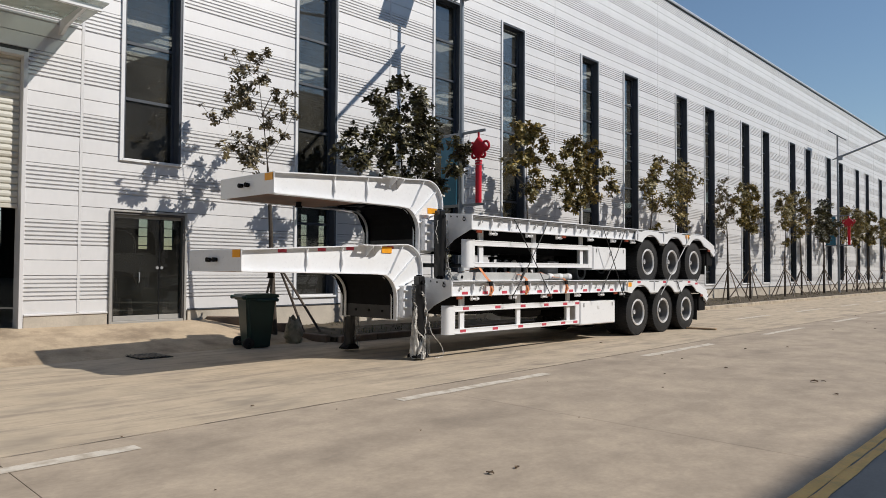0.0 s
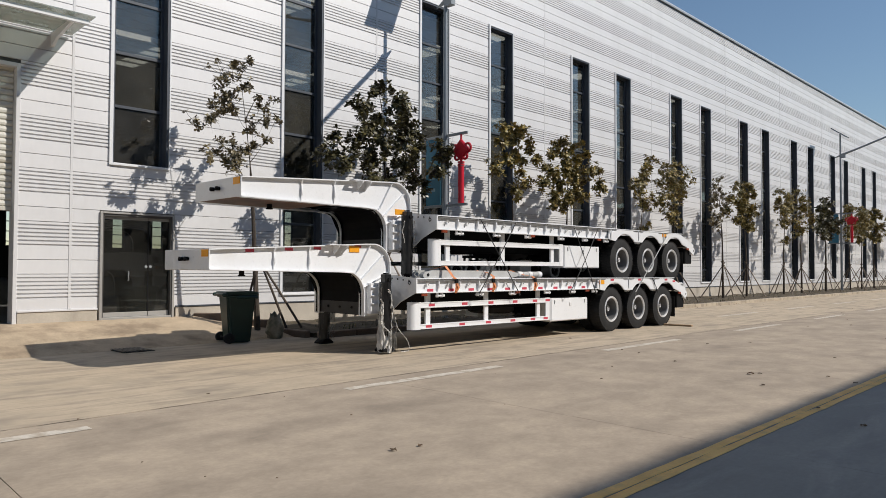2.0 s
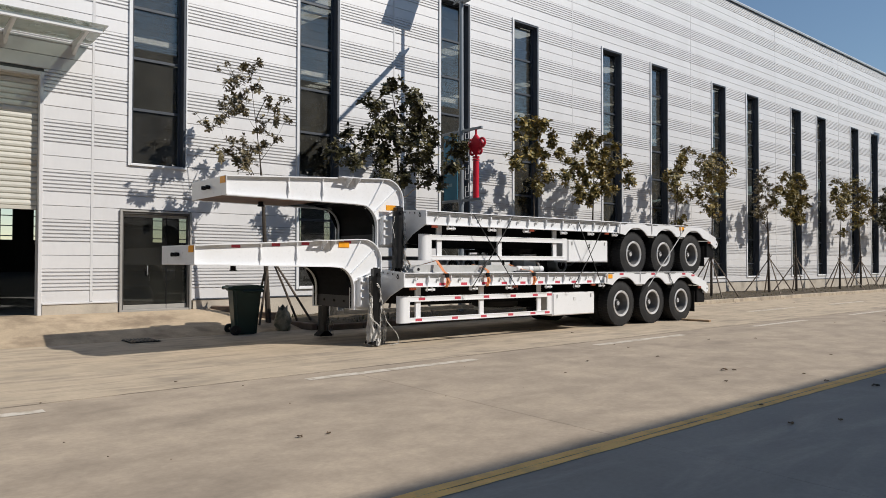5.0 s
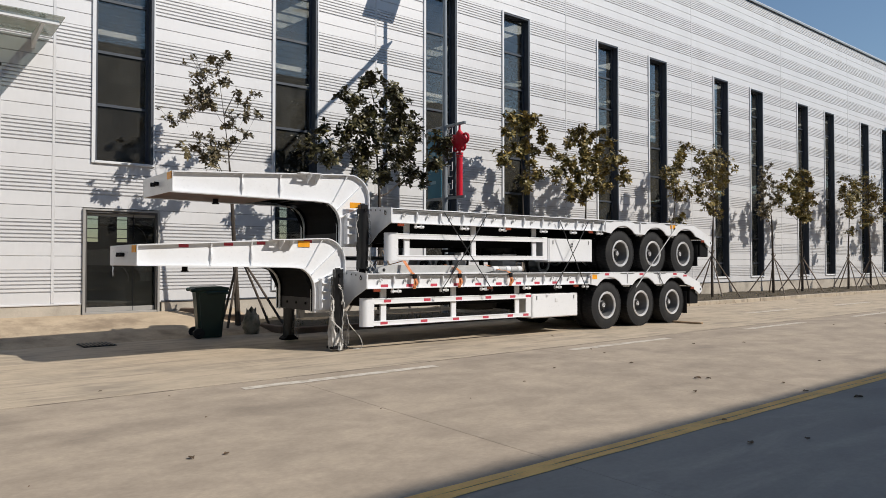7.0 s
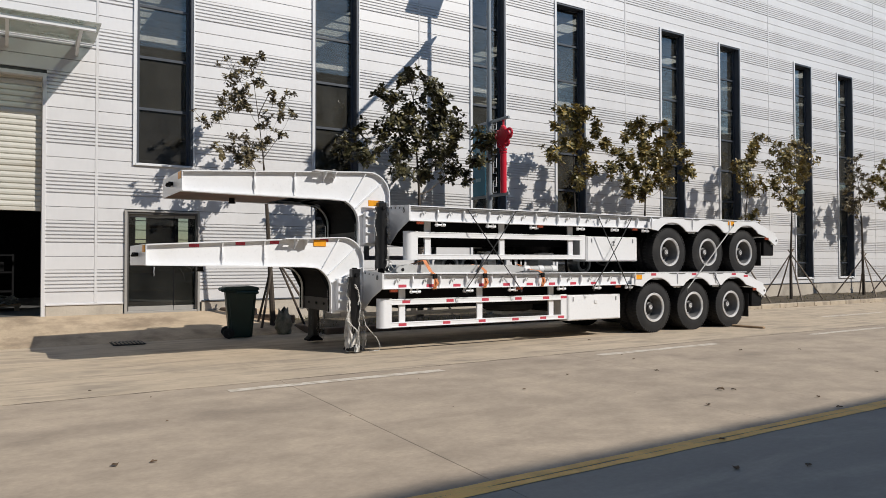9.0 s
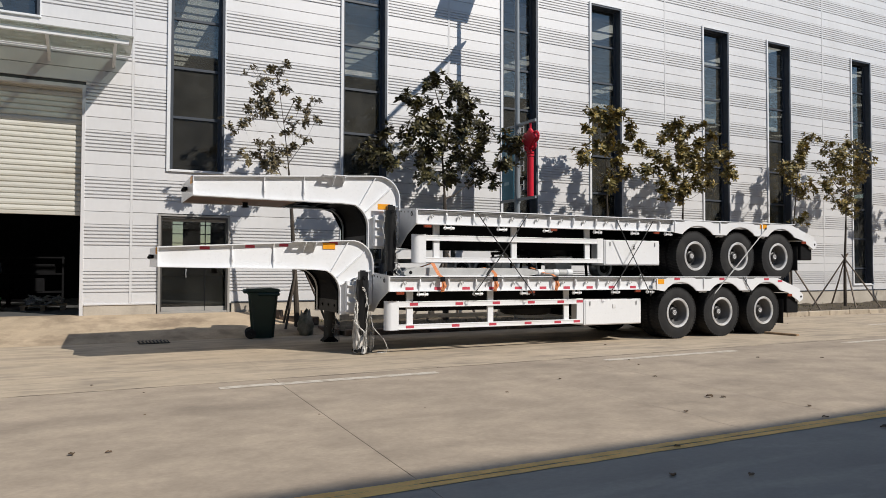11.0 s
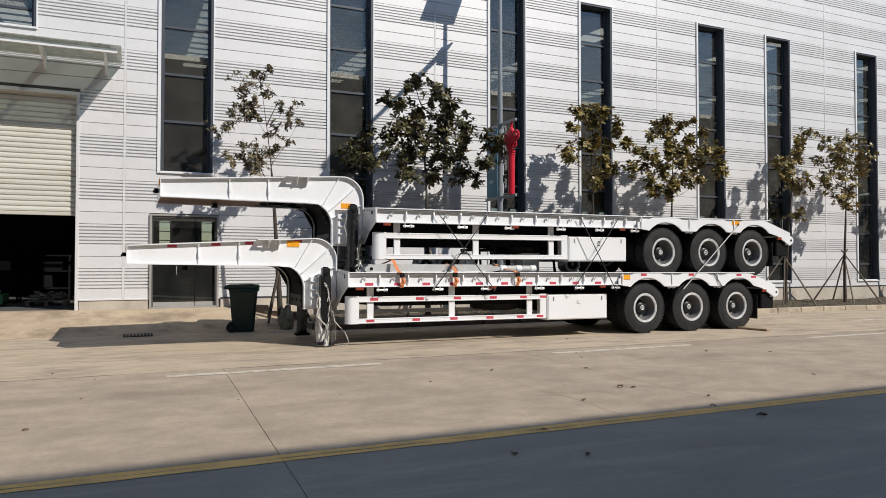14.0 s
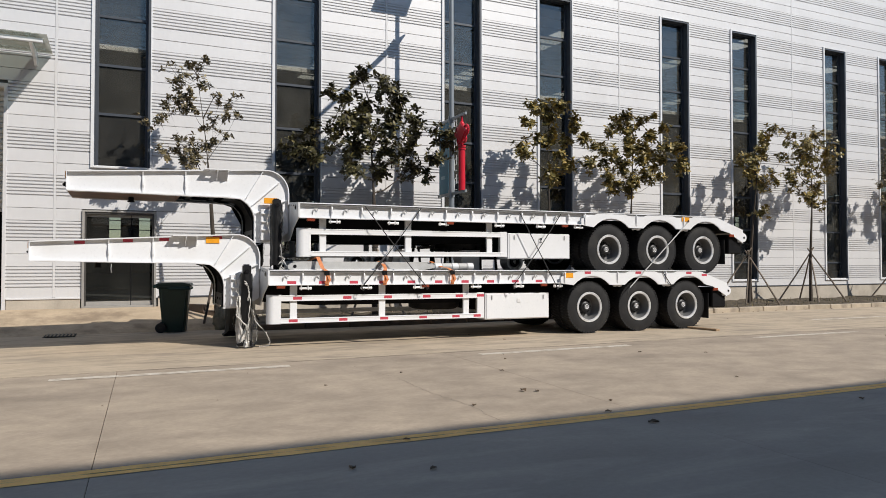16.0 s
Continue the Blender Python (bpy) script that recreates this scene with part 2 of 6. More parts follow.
BINGREEN = material("bin_green", (0.008, 0.034, 0.028), 0.42, var=0.15, scale=3)
BINWHEEL = material("bin_wheel", (0.015, 0.015, 0.015), 0.6)
SACK = material("woven_sack", (0.29, 0.265, 0.205), 0.9, var=0.25, scale=9, bump=0.4, stain=(0.075, 0.085, 0.055), stain_scale=4)
POLE = material("pole_paint", (0.24, 0.265, 0.285), 0.4, metal=0.2, var=0.06)
KNOT = material("red_lantern_paint", (0.58, 0.012, 0.03), 0.35, var=0.08)
BLUE = material("banner_blue", (0.025, 0.16, 0.25), 0.45, var=0.12, scale=2)
SOLAR = material("solar_cell", (0.012, 0.02, 0.05), 0.15, var=0.2)
LITTER = material("dead_leaf", (0.13, 0.085, 0.05), 0.9, var=0.3, per_object=0.3)
# The hall's dimness is put into this near-black base colour.
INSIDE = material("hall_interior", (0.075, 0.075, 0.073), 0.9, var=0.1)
INBEAM = material("hall_beam_paint", (0.75, 0.75, 0.74), 0.5, var=0.06)
SKIPGREEN = material("skip_green", (0.03, 0.20, 0.07), 0.5, var=0.2)
SCRAP = material("scrap_metal", (0.35, 0.34, 0.32), 0.5, metal=0.3, var=0.3, island=True)
PLANK = material("plank_wood", (0.36, 0.25, 0.15), 0.85, var=0.25, scale=5, stretch=(6, 1, 6))


# ---- mesh helpers ----
def finish(name, bm, mat, smooth=False):
    bmesh.ops.recalc_face_normals(bm, faces=bm.faces)
    me = bpy.data.meshes.new(name)
    bm.to_mesh(me)
    bm.free()
    me.materials.append(mat)
    if smooth:
        me.polygons.foreach_set("use_smooth", [True] * len(me.polygons))
        me.set_sharp_from_angle(angle=radians(38))
    return me


def part(name, bm, mat, parent=None, label="", smooth=False):
    ob = new(name, finish(name, bm, mat, smooth) if isinstance(bm, bmesh.types.BMesh) else bm)
    if parent is not None:
        ob.parent = parent
    return tagged(ob, label) if label else ob


def thing(name, label, category, at=(0, 0, 0), group="", kind=""):
    ob = new(name)
    ob.empty_display_size = 0.2
    ob.location = at
    return tagged(ob, label, category, group, kind)


def box(bm, x0, x1, y0, y1, z0, z1, bevel=0.0, turn=None):
    r = bmesh.ops.create_cube(bm, size=1.0)
    vs = r["verts"]
    for v in vs:
        v.co = Vector(((x0 + x1) / 2 + v.co.x * (x1 - x0), (y0 + y1) / 2 + v.co.y * (y1 - y0), (z0 + z1) / 2 + v.co.z * (z1 - z0)))
    if bevel:
        es = list({e for v in vs for e in v.link_edges})
        out = bmesh.ops.bevel(bm, geom=es, offset=bevel, segments=1, affect="EDGES", profile=0.5)
        vs = list({v for f in out["faces"] for v in f.verts})
    if turn is not None:
        bmesh.ops.transform(bm, matrix=turn, verts=vs)
    return bm


def prism(bm, pts, axis, a, b):
    """A polygon, given in the two other axes in order, pushed along axis from a to b."""
    def put(p, d):
        q = list(p)
        q.insert("xyz".index(axis), d)
        return bm.verts.new(q)
    lo, hi = [put(p, a) for p in pts], [put(p, b) for p in pts]
    n = len(pts)
    bm.faces.new(lo)
    bm.faces.new(hi[::-1])
    for i in range(n):
        bm.faces.new((lo[i], hi[i], hi[(i + 1) % n], lo[(i + 1) % n]))
    return bm


def strip(bm, pts, thick, x0, x1):
    """A plate bent along the line pts in (y, z), thick to its left side."""
    n = len(pts)
    out = []
    for i, p in enumerate(pts):
        a, c = Vector(pts[max(0, i - 1)]), Vector(pts[min(n - 1, i + 1)])
        d = (c - a).normalized()
        out.append((p[0] - d.y * thick, p[1] + d.x * thick))
    rows = [[bm.verts.new((x, q[0], q[1])) for q in (p, o) for x in (x0, x1)] for p, o in zip(pts, out)]
    for u, w in zip(rows, rows[1:]):
        for i, j in ((0, 1), (1, 3), (3, 2), (2, 0)):
            bm.faces.new((u[i], u[j], w[j], w[i]))
    bm.faces.new((rows[0][0], rows[0][1], rows[0][3], rows[0][2]))
    bm.faces.new((rows[-1][0], rows[-1][2], rows[-1][3], rows[-1][1]))
    return bm


def tube(bm, pts, radii, seg=8, caps=True):
    pts = [Vector(p) for p in pts]
    if not hasattr(radii, "__len__"):
        radii = [radii] * len(pts)
    rings = []
    ref = None
    for i, p in enumerate(pts):
        d = (pts[min(i + 1, len(pts) - 1)] - pts[max(i - 1, 0)]).normalized()
        if ref is None:
            ref = d.orthogonal().normalized()
        ref = (ref - d * ref.dot(d)).normalized()
        side = d.cross(ref)
        rings.append([bm.verts.new(p + (ref * math.cos(2 * math.pi * k / seg) + side * math.sin(2 * math.pi * k / seg)) * radii[i]) for k in range(seg)])
    for u, w in zip(rings, rings[1:]):
        for k in range(seg):
            bm.faces.new((u[k], u[(k + 1) % seg], w[(k + 1) % seg], w[k]))
    if caps:
        bm.faces.new(rings[0][::-1])
        bm.faces.new(rings[-1])
    return bm


def lathe(bm, prof, seg=40, axis="x", at=(0, 0, 0)):
    """A closed profile of (along, radius) spun round an axis."""
    rings = []
    for k in range(seg):
        c, s = math.cos(2 * math.pi * k / seg), math.sin(2 * math.pi * k / seg)
        ring = []
        for a, r in prof:
            p = (a, r * c, r * s) if axis == "x" else (r * c, r * s, a)
            ring.append(bm.verts.new(Vector(p) + Vector(at)))
        rings.append(ring)
    n = len(prof)
    for k in range(seg):
        u, w = rings[k], rings[(k + 1) % seg]
        for i in range(n):
            j = (i + 1) % n
            bm.faces.new((u[i], u[j], w[j], w[i]))
    return bm


def arc(cx, cy, r, a0, a1, n):
    return [(cx + r * math.cos(radians(a0 + (a1 - a0) * i / n)), cy + r * math.sin(radians(a0 + (a1 - a0) * i / n))) for i in range(n + 1)]


B = bmesh.new


# ---- ground ----
WALL, ROAD_Y0, ROAD_Y1 = -14.35, -16.0, 130.0
ground = tagged(part("ground", box(B(), -900, 900, -900, 900, -0.6, -0.05), JOINT), "dark ground beneath the road, out to the horizon", "ground", kind="structure")
ground.data.materials[0] = material("far_ground", (0.24, 0.21, 0.17), 0.95, var=0.2, scale=0.05, fine=1.5)
road = tagged(part("road", box(B(), -12.62, 9.6, ROAD_Y0, ROAD_Y1, -0.045, -0.02), JOINT), "dark bedding under the jointed concrete road", "road", kind="structure")
XJ = (-12.6, -6.45, -1.47, 3.6, 9.6)
YJ = [-8.0, -3.2, 1.5, 6.22] + [6.22 + 4.75 * i for i in range(1, 26)]
YJ = [ROAD_Y0] + YJ + [ROAD_Y1]
SKEW = -0.028            # the cross joints lie a little askew
slab_cache = {}
for x0, x1 in zip(XJ, XJ[1:]):
    far = x0 < -6.5
    for y0, y1 in zip(YJ, YJ[1:]):
        open_joint = not far and y0 < 6.3 and y1 < 11.0
        w, d = x1 - x0 - 0.012, y1 - y0 - (0.005 if open_joint else 0.0006)
        key = (round(w, 2), round(d, 2), far, x0 < -2, open_joint)
        if key not in slab_cache:
            bm = box(B(), -w / 2, w / 2, -d / 2, d / 2, -0.018, 0.0, 0.0018 if open_joint else 0.0008)
            for v in bm.verts:
                v.co.y += SKEW * v.co.x
            slab_cache[key] = finish("slab", bm, DUSTY if far else CONCRETE if x0 < -2 else NEARLANE)
        s = part("slab", slab_cache[key], None, road)
        s.location = ((x0 + x1) / 2 + (0.006 if x0 == -6.45 else -0.006 if x1 == -6.45 else 0), (y0 + y1) / 2 + SKEW * ((x0 + x1) / 2 + 2.6), 0)
# narrow sealed cracks that wander over the slabs
def crack(pts, w, seed, wander=0.03):
    rnd = random.Random(seed)
    bm = B()
    line = []
    for (xa, ya), (xb, yb) in zip(pts, pts[1:]):
        for i in range(8):
            t = i / 8
            line.append((xa + (xb - xa) * t + rnd.uniform(-wander, wander), ya + (yb - ya) * t + rnd.uniform(-wander, wander)))
    for a, b in zip(line, line[1:]):
        d = (Vector(b) - Vector(a)).normalized()
        n = Vector((-d.y, d.x)) * w * rnd.uniform(0.5, 1.1) / 2
        bm.faces.new([bm.verts.new((p[0], p[1], 0.0025)) for p in (Vector(a) - n, Vector(b) - n, Vector(b) + n, Vector(a) + n)])
    return tagged(part("crack", bm, CRACK), "thin dark crack in the concrete road", "crack", "cracks in the road", "structure")
crack([(-5.6, 9.3), (-4.44, 9.52), (-3.4, 9.5), (-2.5, 9.56), (-1.7, 9.5)], 0.006, 1, 0.03)
crack([(-6.2, 11.2), (-5.6, 11.6), (-5.2, 12.3)], 0.007, 2, 0.02)
crack([(-6.3, 10.1), (-5.9, 10.5), (-5.75, 11.1)], 0.007, 3, 0.02)
crack([(-6.45, -16.0 + 2.0 * i) for i in range(40)], 0.02, 9, 0.006)


def painted(name, x0, x1, y0, y1, mat, label, seed):
    """A worn road mark with ragged ends and sides."""
    rnd = random.Random(seed)
    bm = B()
    n = max(6, int((y1 - y0) / 0.25))
    rows = []
    for i in range(n + 1):
        y = y0 + (y1 - y0) * i / n
        rows.append([bm.verts.new((x0 + rnd.uniform(-0.008, 0.008), y, 0.004)), bm.verts.new((x1 + rnd.uniform(-0.008, 0.008), y, 0.004))])
    for a, b in zip(rows, rows[1:]):
        bm.faces.new((a[0], a[1], b[1], b[0]))
    return tagged(part(name, bm, mat), label, "road marking", name + "s on the road", "structure")
for i in range(-1, 12):
    painted("white_dash", -6.11, -5.94, 5.57 + 5.95 * i, 8.52 + 5.95 * i, LINE_WHITE, "worn white lane dash on the concrete road", i + 20)
for i in range(2, 10):
    painted("white_dash", -8.63, -8.45, 10.3 + 6.05 * i, 13.45 + 6.05 * i, LINE_WHITE, "worn white lane dash on the concrete road", i + 60)
painted("yellow_line", -1.632, -1.542, ROAD_Y0, ROAD_Y1, LINE_YELLOW, "faded yellow centre line on the concrete road", 5)
painted("yellow_line", -1.532, -1.442, ROAD_Y0, ROAD_Y1, LINE_YELLOW, "faded yellow centre line on the concrete road", 6)

# the ramp up to the hall's doors
bm = B()
prism(bm, [(-12.15, -0.015), (-12.15, 0.002), (-13.0, 0.16), (WALL + 0.06, 0.405), (WALL - 0.3, 0.41), (WALL - 0.3, -0.02)], "y", -16.0, 8.9)
tagged(part("ramp", bm, RAMP), "sandy concrete apron sloping up to the hall's doors", "ramp", kind="structure")

# planted bed with kerb stones
bed = B()
rnd = random.Random(3)
EDGE = [(-14.28, 7.66), (-13.58, 8.14), (-12.85, 8.86), (-11.62, 8.94)]
prism(bed, [(-14.33, 7.75), (-13.6, 8.22), (-12.86, 8.94), (-11.66, 9.05), (-11.66, 130), (-14.33, 130)], "z", 0.0, 0.10)
NX, NY = 14, 260
heap = []
for j in range(NY + 1):
    y = 9.0 + 62.0 * (j / NY) ** 1.3
    row = []
    for i in range(NX + 1):
        x = -14.33 + 2.68 * i / NX
        edge = min(1.0, (NX - i) / 3, j / 3)
        h = 0.102 + edge * (0.05 + 0.07 * noise.noise((x * 1.7, y * 1.1, 3.0)) + 0.05 * noise.noise((x * 5, y * 4, 1.0)))
        row.append(bed.verts.new((x, y, max(0.101, h))))
    heap.append(row)
for u, w in zip(heap, heap[1:]):
    for i in range(NX):
        bed.faces.new((u[i], u[i + 1], w[i + 1], w[i]))
tagged(part("planting_bed", bed, SOIL, smooth=True), "bare dark lumpy soil bed along the hall's wall", "planting bed", kind="structure")
kerb = thing("kerb", "pale concrete kerb stones round the planting bed", "kerb", (-11.55, 9, 0), kind="structure")
stone = finish("kerb_stone", box(B(), -0.07, 0.07, -0.49, 0.49, -0.05, 0.135, 0.018), KERB)
dark_stone = finish("kerb_stone", box(B(), -0.07, 0.07, -0.49, 0.49, -0.05, 0.135, 0.018), SHADEDKERB)
for i in range(110):
    s = part("kerb_stone", stone if i > 7 else dark_stone, None, kerb)
    s.location = (0.0, 0.55 + i * 1.0 + rnd.uniform(-0.004, 0.004), rnd.uniform(-0.008, 0.008))
for (xa, ya), (xb, yb) in zip(EDGE, EDGE[1:]):
    L = math.hypot(xb - xa, yb - ya)
    for i in range(int(L + 0.3)):
        t = (i + 0.5) / int(L + 0.3)
        x, y = xa + (xb - xa) * t, ya + (yb - ya) * t
        s = part("kerb_stone", stone, None, kerb)
        s.data = dark_stone
        z = max(0.0, (-12.15 - x) * 0.19)
        s.location = (x + 11.55, y - 9, z)
        s.rotation_euler = (0, 0, math.atan2(-(xb - xa), yb - ya))


# ---- the hall ----
RIB, HALF, PER, TOP0, EAVE = 0.47, 0.285, 1.04, 1.36, 13.84
HALL_Y0, HALL_Y1, HALL_BACK = -27.03, 124.97, -86.6
JOINTS = [4.97 + 8.0 * i for i in range(-4, 16)]
WINDOW_W, WINDOW_TOP, WINDOW_FOOT = 1.2, 9.68, 0.86
openings = []          # y0, y1, z0, z1, kind
for j in JOINTS[:-1]:
    for off in (1.75, 4.95):
        y = j + off
        if abs(j - 4.97) < 0.01 and off < 2:
            y = 5.76
            openings.append((y, y + WINDOW_W, 3.71, WINDOW_TOP, "window"))
        elif abs(j + 3.03) < 0.01:
            openings.append((y, y + WINDOW_W, 6.84, WINDOW_TOP, "window"))
        else:
            openings.append((y, y + WINDOW_W, WINDOW_FOOT, WINDOW_TOP, "window"))
DOOR = (5.53, 7.12, 0.40, 2.67, "door")
GATE = (-0.2, 3.97, 0.40, 5.38, "gate")
openings += [DOOR, GATE]
wall_west = tagged(part("wall_west", B(), PLINTH), "long hall wall clad in pale grey ribbed and smooth metal panels", "wall", kind="structure")

# backing wall, cut by the openings
bm = B()
ys = sorted({HALL_Y0, HALL_Y1, *(v for o in openings for v in o[:2])})
for y0, y1 in zip(ys, ys[1:]):
    mid = (y0 + y1) / 2
    holes = sorted((o[2], o[3]) for o in openings if o[0] < mid < o[1])
    z = -0.05
    for a, b in holes + [(EAVE, EAVE)]:
        if a - z > 0.01:
            box(bm, WALL - 0.34, WALL - 0.03, y0, y1, z, a)
        z = b
part("wall_core", bm, INSIDE, wall_west)
# plinth, cut by door and gate
for y0, y1 in ((HALL_Y0, GATE[0] - 0.02), (GATE[1] + 0.07, DOOR[0] - 0.02), (DOOR[1] + 0.05, HALL_Y1)):
    part("plinth", box(B(), WALL - 0.03, WALL + 0.012, y0, y1, -0.02, 0.62, 0.006), PLINTH, wall_west)
    part("drip_trim", box(B(), WALL - 0.03, WALL + 0.035, y0, y1, 0.622, 0.655, 0.004), FRAME if y0 > 7 else STRIP, wall_west)


def panel_mesh(length, ribbed):
    """A cladding panel, hung from its lower edge, along y from 0."""
    h = RIB if ribbed else HALF
    if ribbed:
        n, pts = 6, [(WALL - 0.03, 0.0)]
        p = h / n
        for i in range(n):
            z = i * p
            pts += [(WALL - 0.028, z + 0.001), (WALL - 0.028, z + p * 0.29), (WALL + 0.004, z + p * 0.37), (WALL + 0.004, z + p * 0.985)]
        pts += [(WALL - 0.03, h)]
    else:
        pts = [(WALL - 0.03, 0.007), (WALL - 0.016, 0.007), (WALL, 0.013), (WALL, h - 0.006), (WALL - 0.012, h), (WALL - 0.03, h)]
    return prism(B(), pts, "y", 0.0, length)


def spans(z0, z1):
    """What stays of the wall's length at that height, cut at the openings and the joints."""
    cuts = sorted({HALL_Y0, HALL_Y1, *JOINTS, *(v for o in openings for v in o[:2])})
    out = []
    for a, b in zip(cuts, cuts[1:]):
        mid = (a + b) / 2
        if any(o[0] < mid < o[1] and o[2] < z1 - 0.05 and o[3] > z0 + 0.05 for o in openings):
            continue
        if out and abs(out[-1][1] - a) < 1e-6 and not any(abs(a - j) < 0.01 for j in JOINTS):
            out[-1][1] = b
        else:
            out.append([a, b])
    return out


panel_cache = {}
far_panels = B()
courses = []
for k in range(13):
    top = TOP0 + PER * k
    courses += [(top - RIB, RIB, True), (top - RIB - HALF, HALF, False), (top - PER, HALF, False)]
wall_panels = []
for z, h, ribbed in courses:
    if z + h < 0.66:
        continue
    for a, b in spans(z, z + h):
        gap_a = 0.03 if any(abs(a - j) < 0.01 for j in JOINTS) else 0.0
        gap_b = 0.03 if any(abs(b - j) < 0.01 for j in JOINTS) else 0.0
        for o in openings:
            if o[4] == "gate" and abs(a - o[1]) < 0.01:
                gap_a = 0.06
        a2, b2 = a + gap_a, b - gap_b
        if 3.0 < a2 < 20.5 and z < 11:
            wall_panels.append((a2, z, round(b2 - a2, 3), ribbed))
        else:
            tmp = panel_mesh(b2 - a2, ribbed)
            for v in tmp.verts:
                v.co.y += a2
                v.co.z += z
            me = bpy.data.meshes.new("tmp")
            tmp.to_mesh(me)
            tmp.free()
            far_panels.from_mesh(me)
            bpy.data.meshes.remove(me)
tagged(part("cladding", far_panels, CLAD, wall_west), kind="stuff")
# joint strips, eaves coping and downpipe-like window trims
for j in JOINTS:
    cut = box(B(), WALL - 0.03, WALL + 0.008, j - 0.028, j + 0.028, 0.66, EAVE, 0.004)
    part("joint_strip", cut, STRIP, wall_west)
part("coping", prism(B(), [(WALL - 0.45, EAVE), (WALL + 0.08, EAVE - 0.02), (WALL + 0.09, EAVE + 0.05), (WALL + 0.05, EAVE + 0.12), (WALL - 0.45, EAVE + 0.12)], "y", HALL_Y0, HALL_Y1), STEELGREY, wall_west)
part("coping_shadow_gap", box(B(), WALL - 0.02, WALL + 0.02, HALL_Y0, HALL_Y1, EAVE - 0.09, EAVE - 0.021), FRAME, wall_west)


def window(i, y0, y1, z0, z1, lights):
    """A tall recessed strip window: dark frame and reveal, stacked panes."""
    w = thing(f"window_{i}", "tall narrow recessed window with dark frame and stacked panes", "window", (WALL, y0, z0), kind="structure")
    W, H, D = y1 - y0, z1 - z0, 0.27
    reveal = B()
    box(reveal, -D, 0.012, W - 0.05, W, 0, H)
    box(reveal, -D, 0.012, 0.0, 0.03, 0, H)
    box(reveal, -D, 0.012, 0.03, W - 0.05, H - 0.05, H)
    part("reveal", reveal, FRAME, w)
    part("window_sill", box(B(), -D, 0.05, -0.02, W + 0.02, -0.05, 0.0, 0.006), TRIM, w)
    part("edge_trim", box(B(), 0.0, 0.04, -0.075, -0.002, -0.05, H + 0.05, 0.004), TRIM, w)
    part("edge_trim", box(B(), 0.0, 0.026, W + 0.002, W + 0.035, -0.05, H + 0.02, 0.004), TRIM, w)
    part("head_trim", box(B(), 0.0, 0.03, -0.002, W + 0.002, H + 0.002, H + 0.035, 0.004), TRIM, w)
    fr = B()
    box(fr, -D, -D + 0.07, 0.03, 0.085, 0, H)
    box(fr, -D, -D + 0.07, W - 0.105, W - 0.05, 0, H)
    zs = [0.0] + [z - z0 for z in lights if z0 + 0.2 < z < z1 - 0.2] + [H - 0.05]
    for z in zs:
        box(fr, -D, -D + 0.062, 0.085, W - 0.105, max(0, z - 0.03), z + 0.03)
    part("window_frame", fr, FRAME, w)
    for a, b in zip(zs, zs[1:]):
        p = part("pane", box(B(), -D + 0.02, -D + 0.026, 0.086, W - 0.106, a + 0.031, b - 0.031), GLASS, w)
        p.visible_shadow = False
    return w


LIGHTS = [8.47 - 1.165 * i for i in range(7)]
for i, o in enumerate([o for o in openings if o[4] == "window"]):
    window(i + 1, *o[:4], LIGHTS)

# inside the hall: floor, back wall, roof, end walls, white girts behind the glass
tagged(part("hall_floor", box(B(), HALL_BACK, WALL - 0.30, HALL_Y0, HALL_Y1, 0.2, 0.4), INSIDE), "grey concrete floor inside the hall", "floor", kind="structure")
RIDGE_X, RIDGE = -50.5, EAVE + 2.1
roof = thing("roof", "low pitched metal roof of the long hall with ribbed skylight strips", "roof", kind="structure")
strips = [9.25 + 10.2 * i for i in range(-3, 12)]
edges = [HALL_Y0] + [v for y in strips for v in (y - 0.8, y + 0.8)] + [HALL_Y1]
for i, (y0, y1) in enumerate(zip(edges, edges[1:])):
    if i % 2 == 0:
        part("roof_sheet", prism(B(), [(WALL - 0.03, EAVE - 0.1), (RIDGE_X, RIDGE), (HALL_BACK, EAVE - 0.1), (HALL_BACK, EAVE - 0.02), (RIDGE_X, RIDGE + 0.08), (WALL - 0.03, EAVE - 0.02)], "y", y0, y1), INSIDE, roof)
        continue
    sheet = B()
    rim = [sheet.verts.new((x, y, z)) for x, z in ((WALL - 0.03, EAVE - 0.06), (RIDGE_X, RIDGE + 0.04)) for y in (y0, y1)]
    sheet.faces.new((rim[0], rim[1], rim[3], rim[2]))
    part("skylight", sheet, SKYLIGHT, roof)
    part("roof_sheet", prism(B(), [(RIDGE_X, RIDGE), (HALL_BACK, EAVE - 0.1), (HALL_BACK, EAVE - 0.02), (RIDGE_X, RIDGE + 0.08)], "y", y0, y1), INSIDE, roof)
purlin = finish("purlin", box(B(), -0.04, 0.04, HALL_Y0 + 0.3, HALL_Y1 - 0.3, -0.09, 0.0), INSIDE)
for i in range(23):
    x = WALL - 1.2 - 1.5 * i
    part("purlin", purlin, None, roof).location = (x, 0, EAVE - 0.11 + (RIDGE - EAVE + 0.1) * (x - WALL) / (RIDGE_X - WALL))
FAR = [5.0 + 8.0 * i + d for i in range(-4, 14) for d in (0.0, 3.2)]
b = B()
edges = [HALL_Y0] + [v for y in FAR for v in (y, y + 1.2)] + [HALL_Y1]
for i in range(0, len(edges), 2):
    box(b, HALL_BACK - 0.3, HALL_BACK, edges[i], edges[i + 1], 0, EAVE)
for y in FAR:
    box(b, HALL_BACK - 0.3, HALL_BACK, y, y + 1.2, 0, 3.9)
    box(b, HALL_BACK - 0.3, HALL_BACK, y, y + 1.2, 9.68, EAVE)
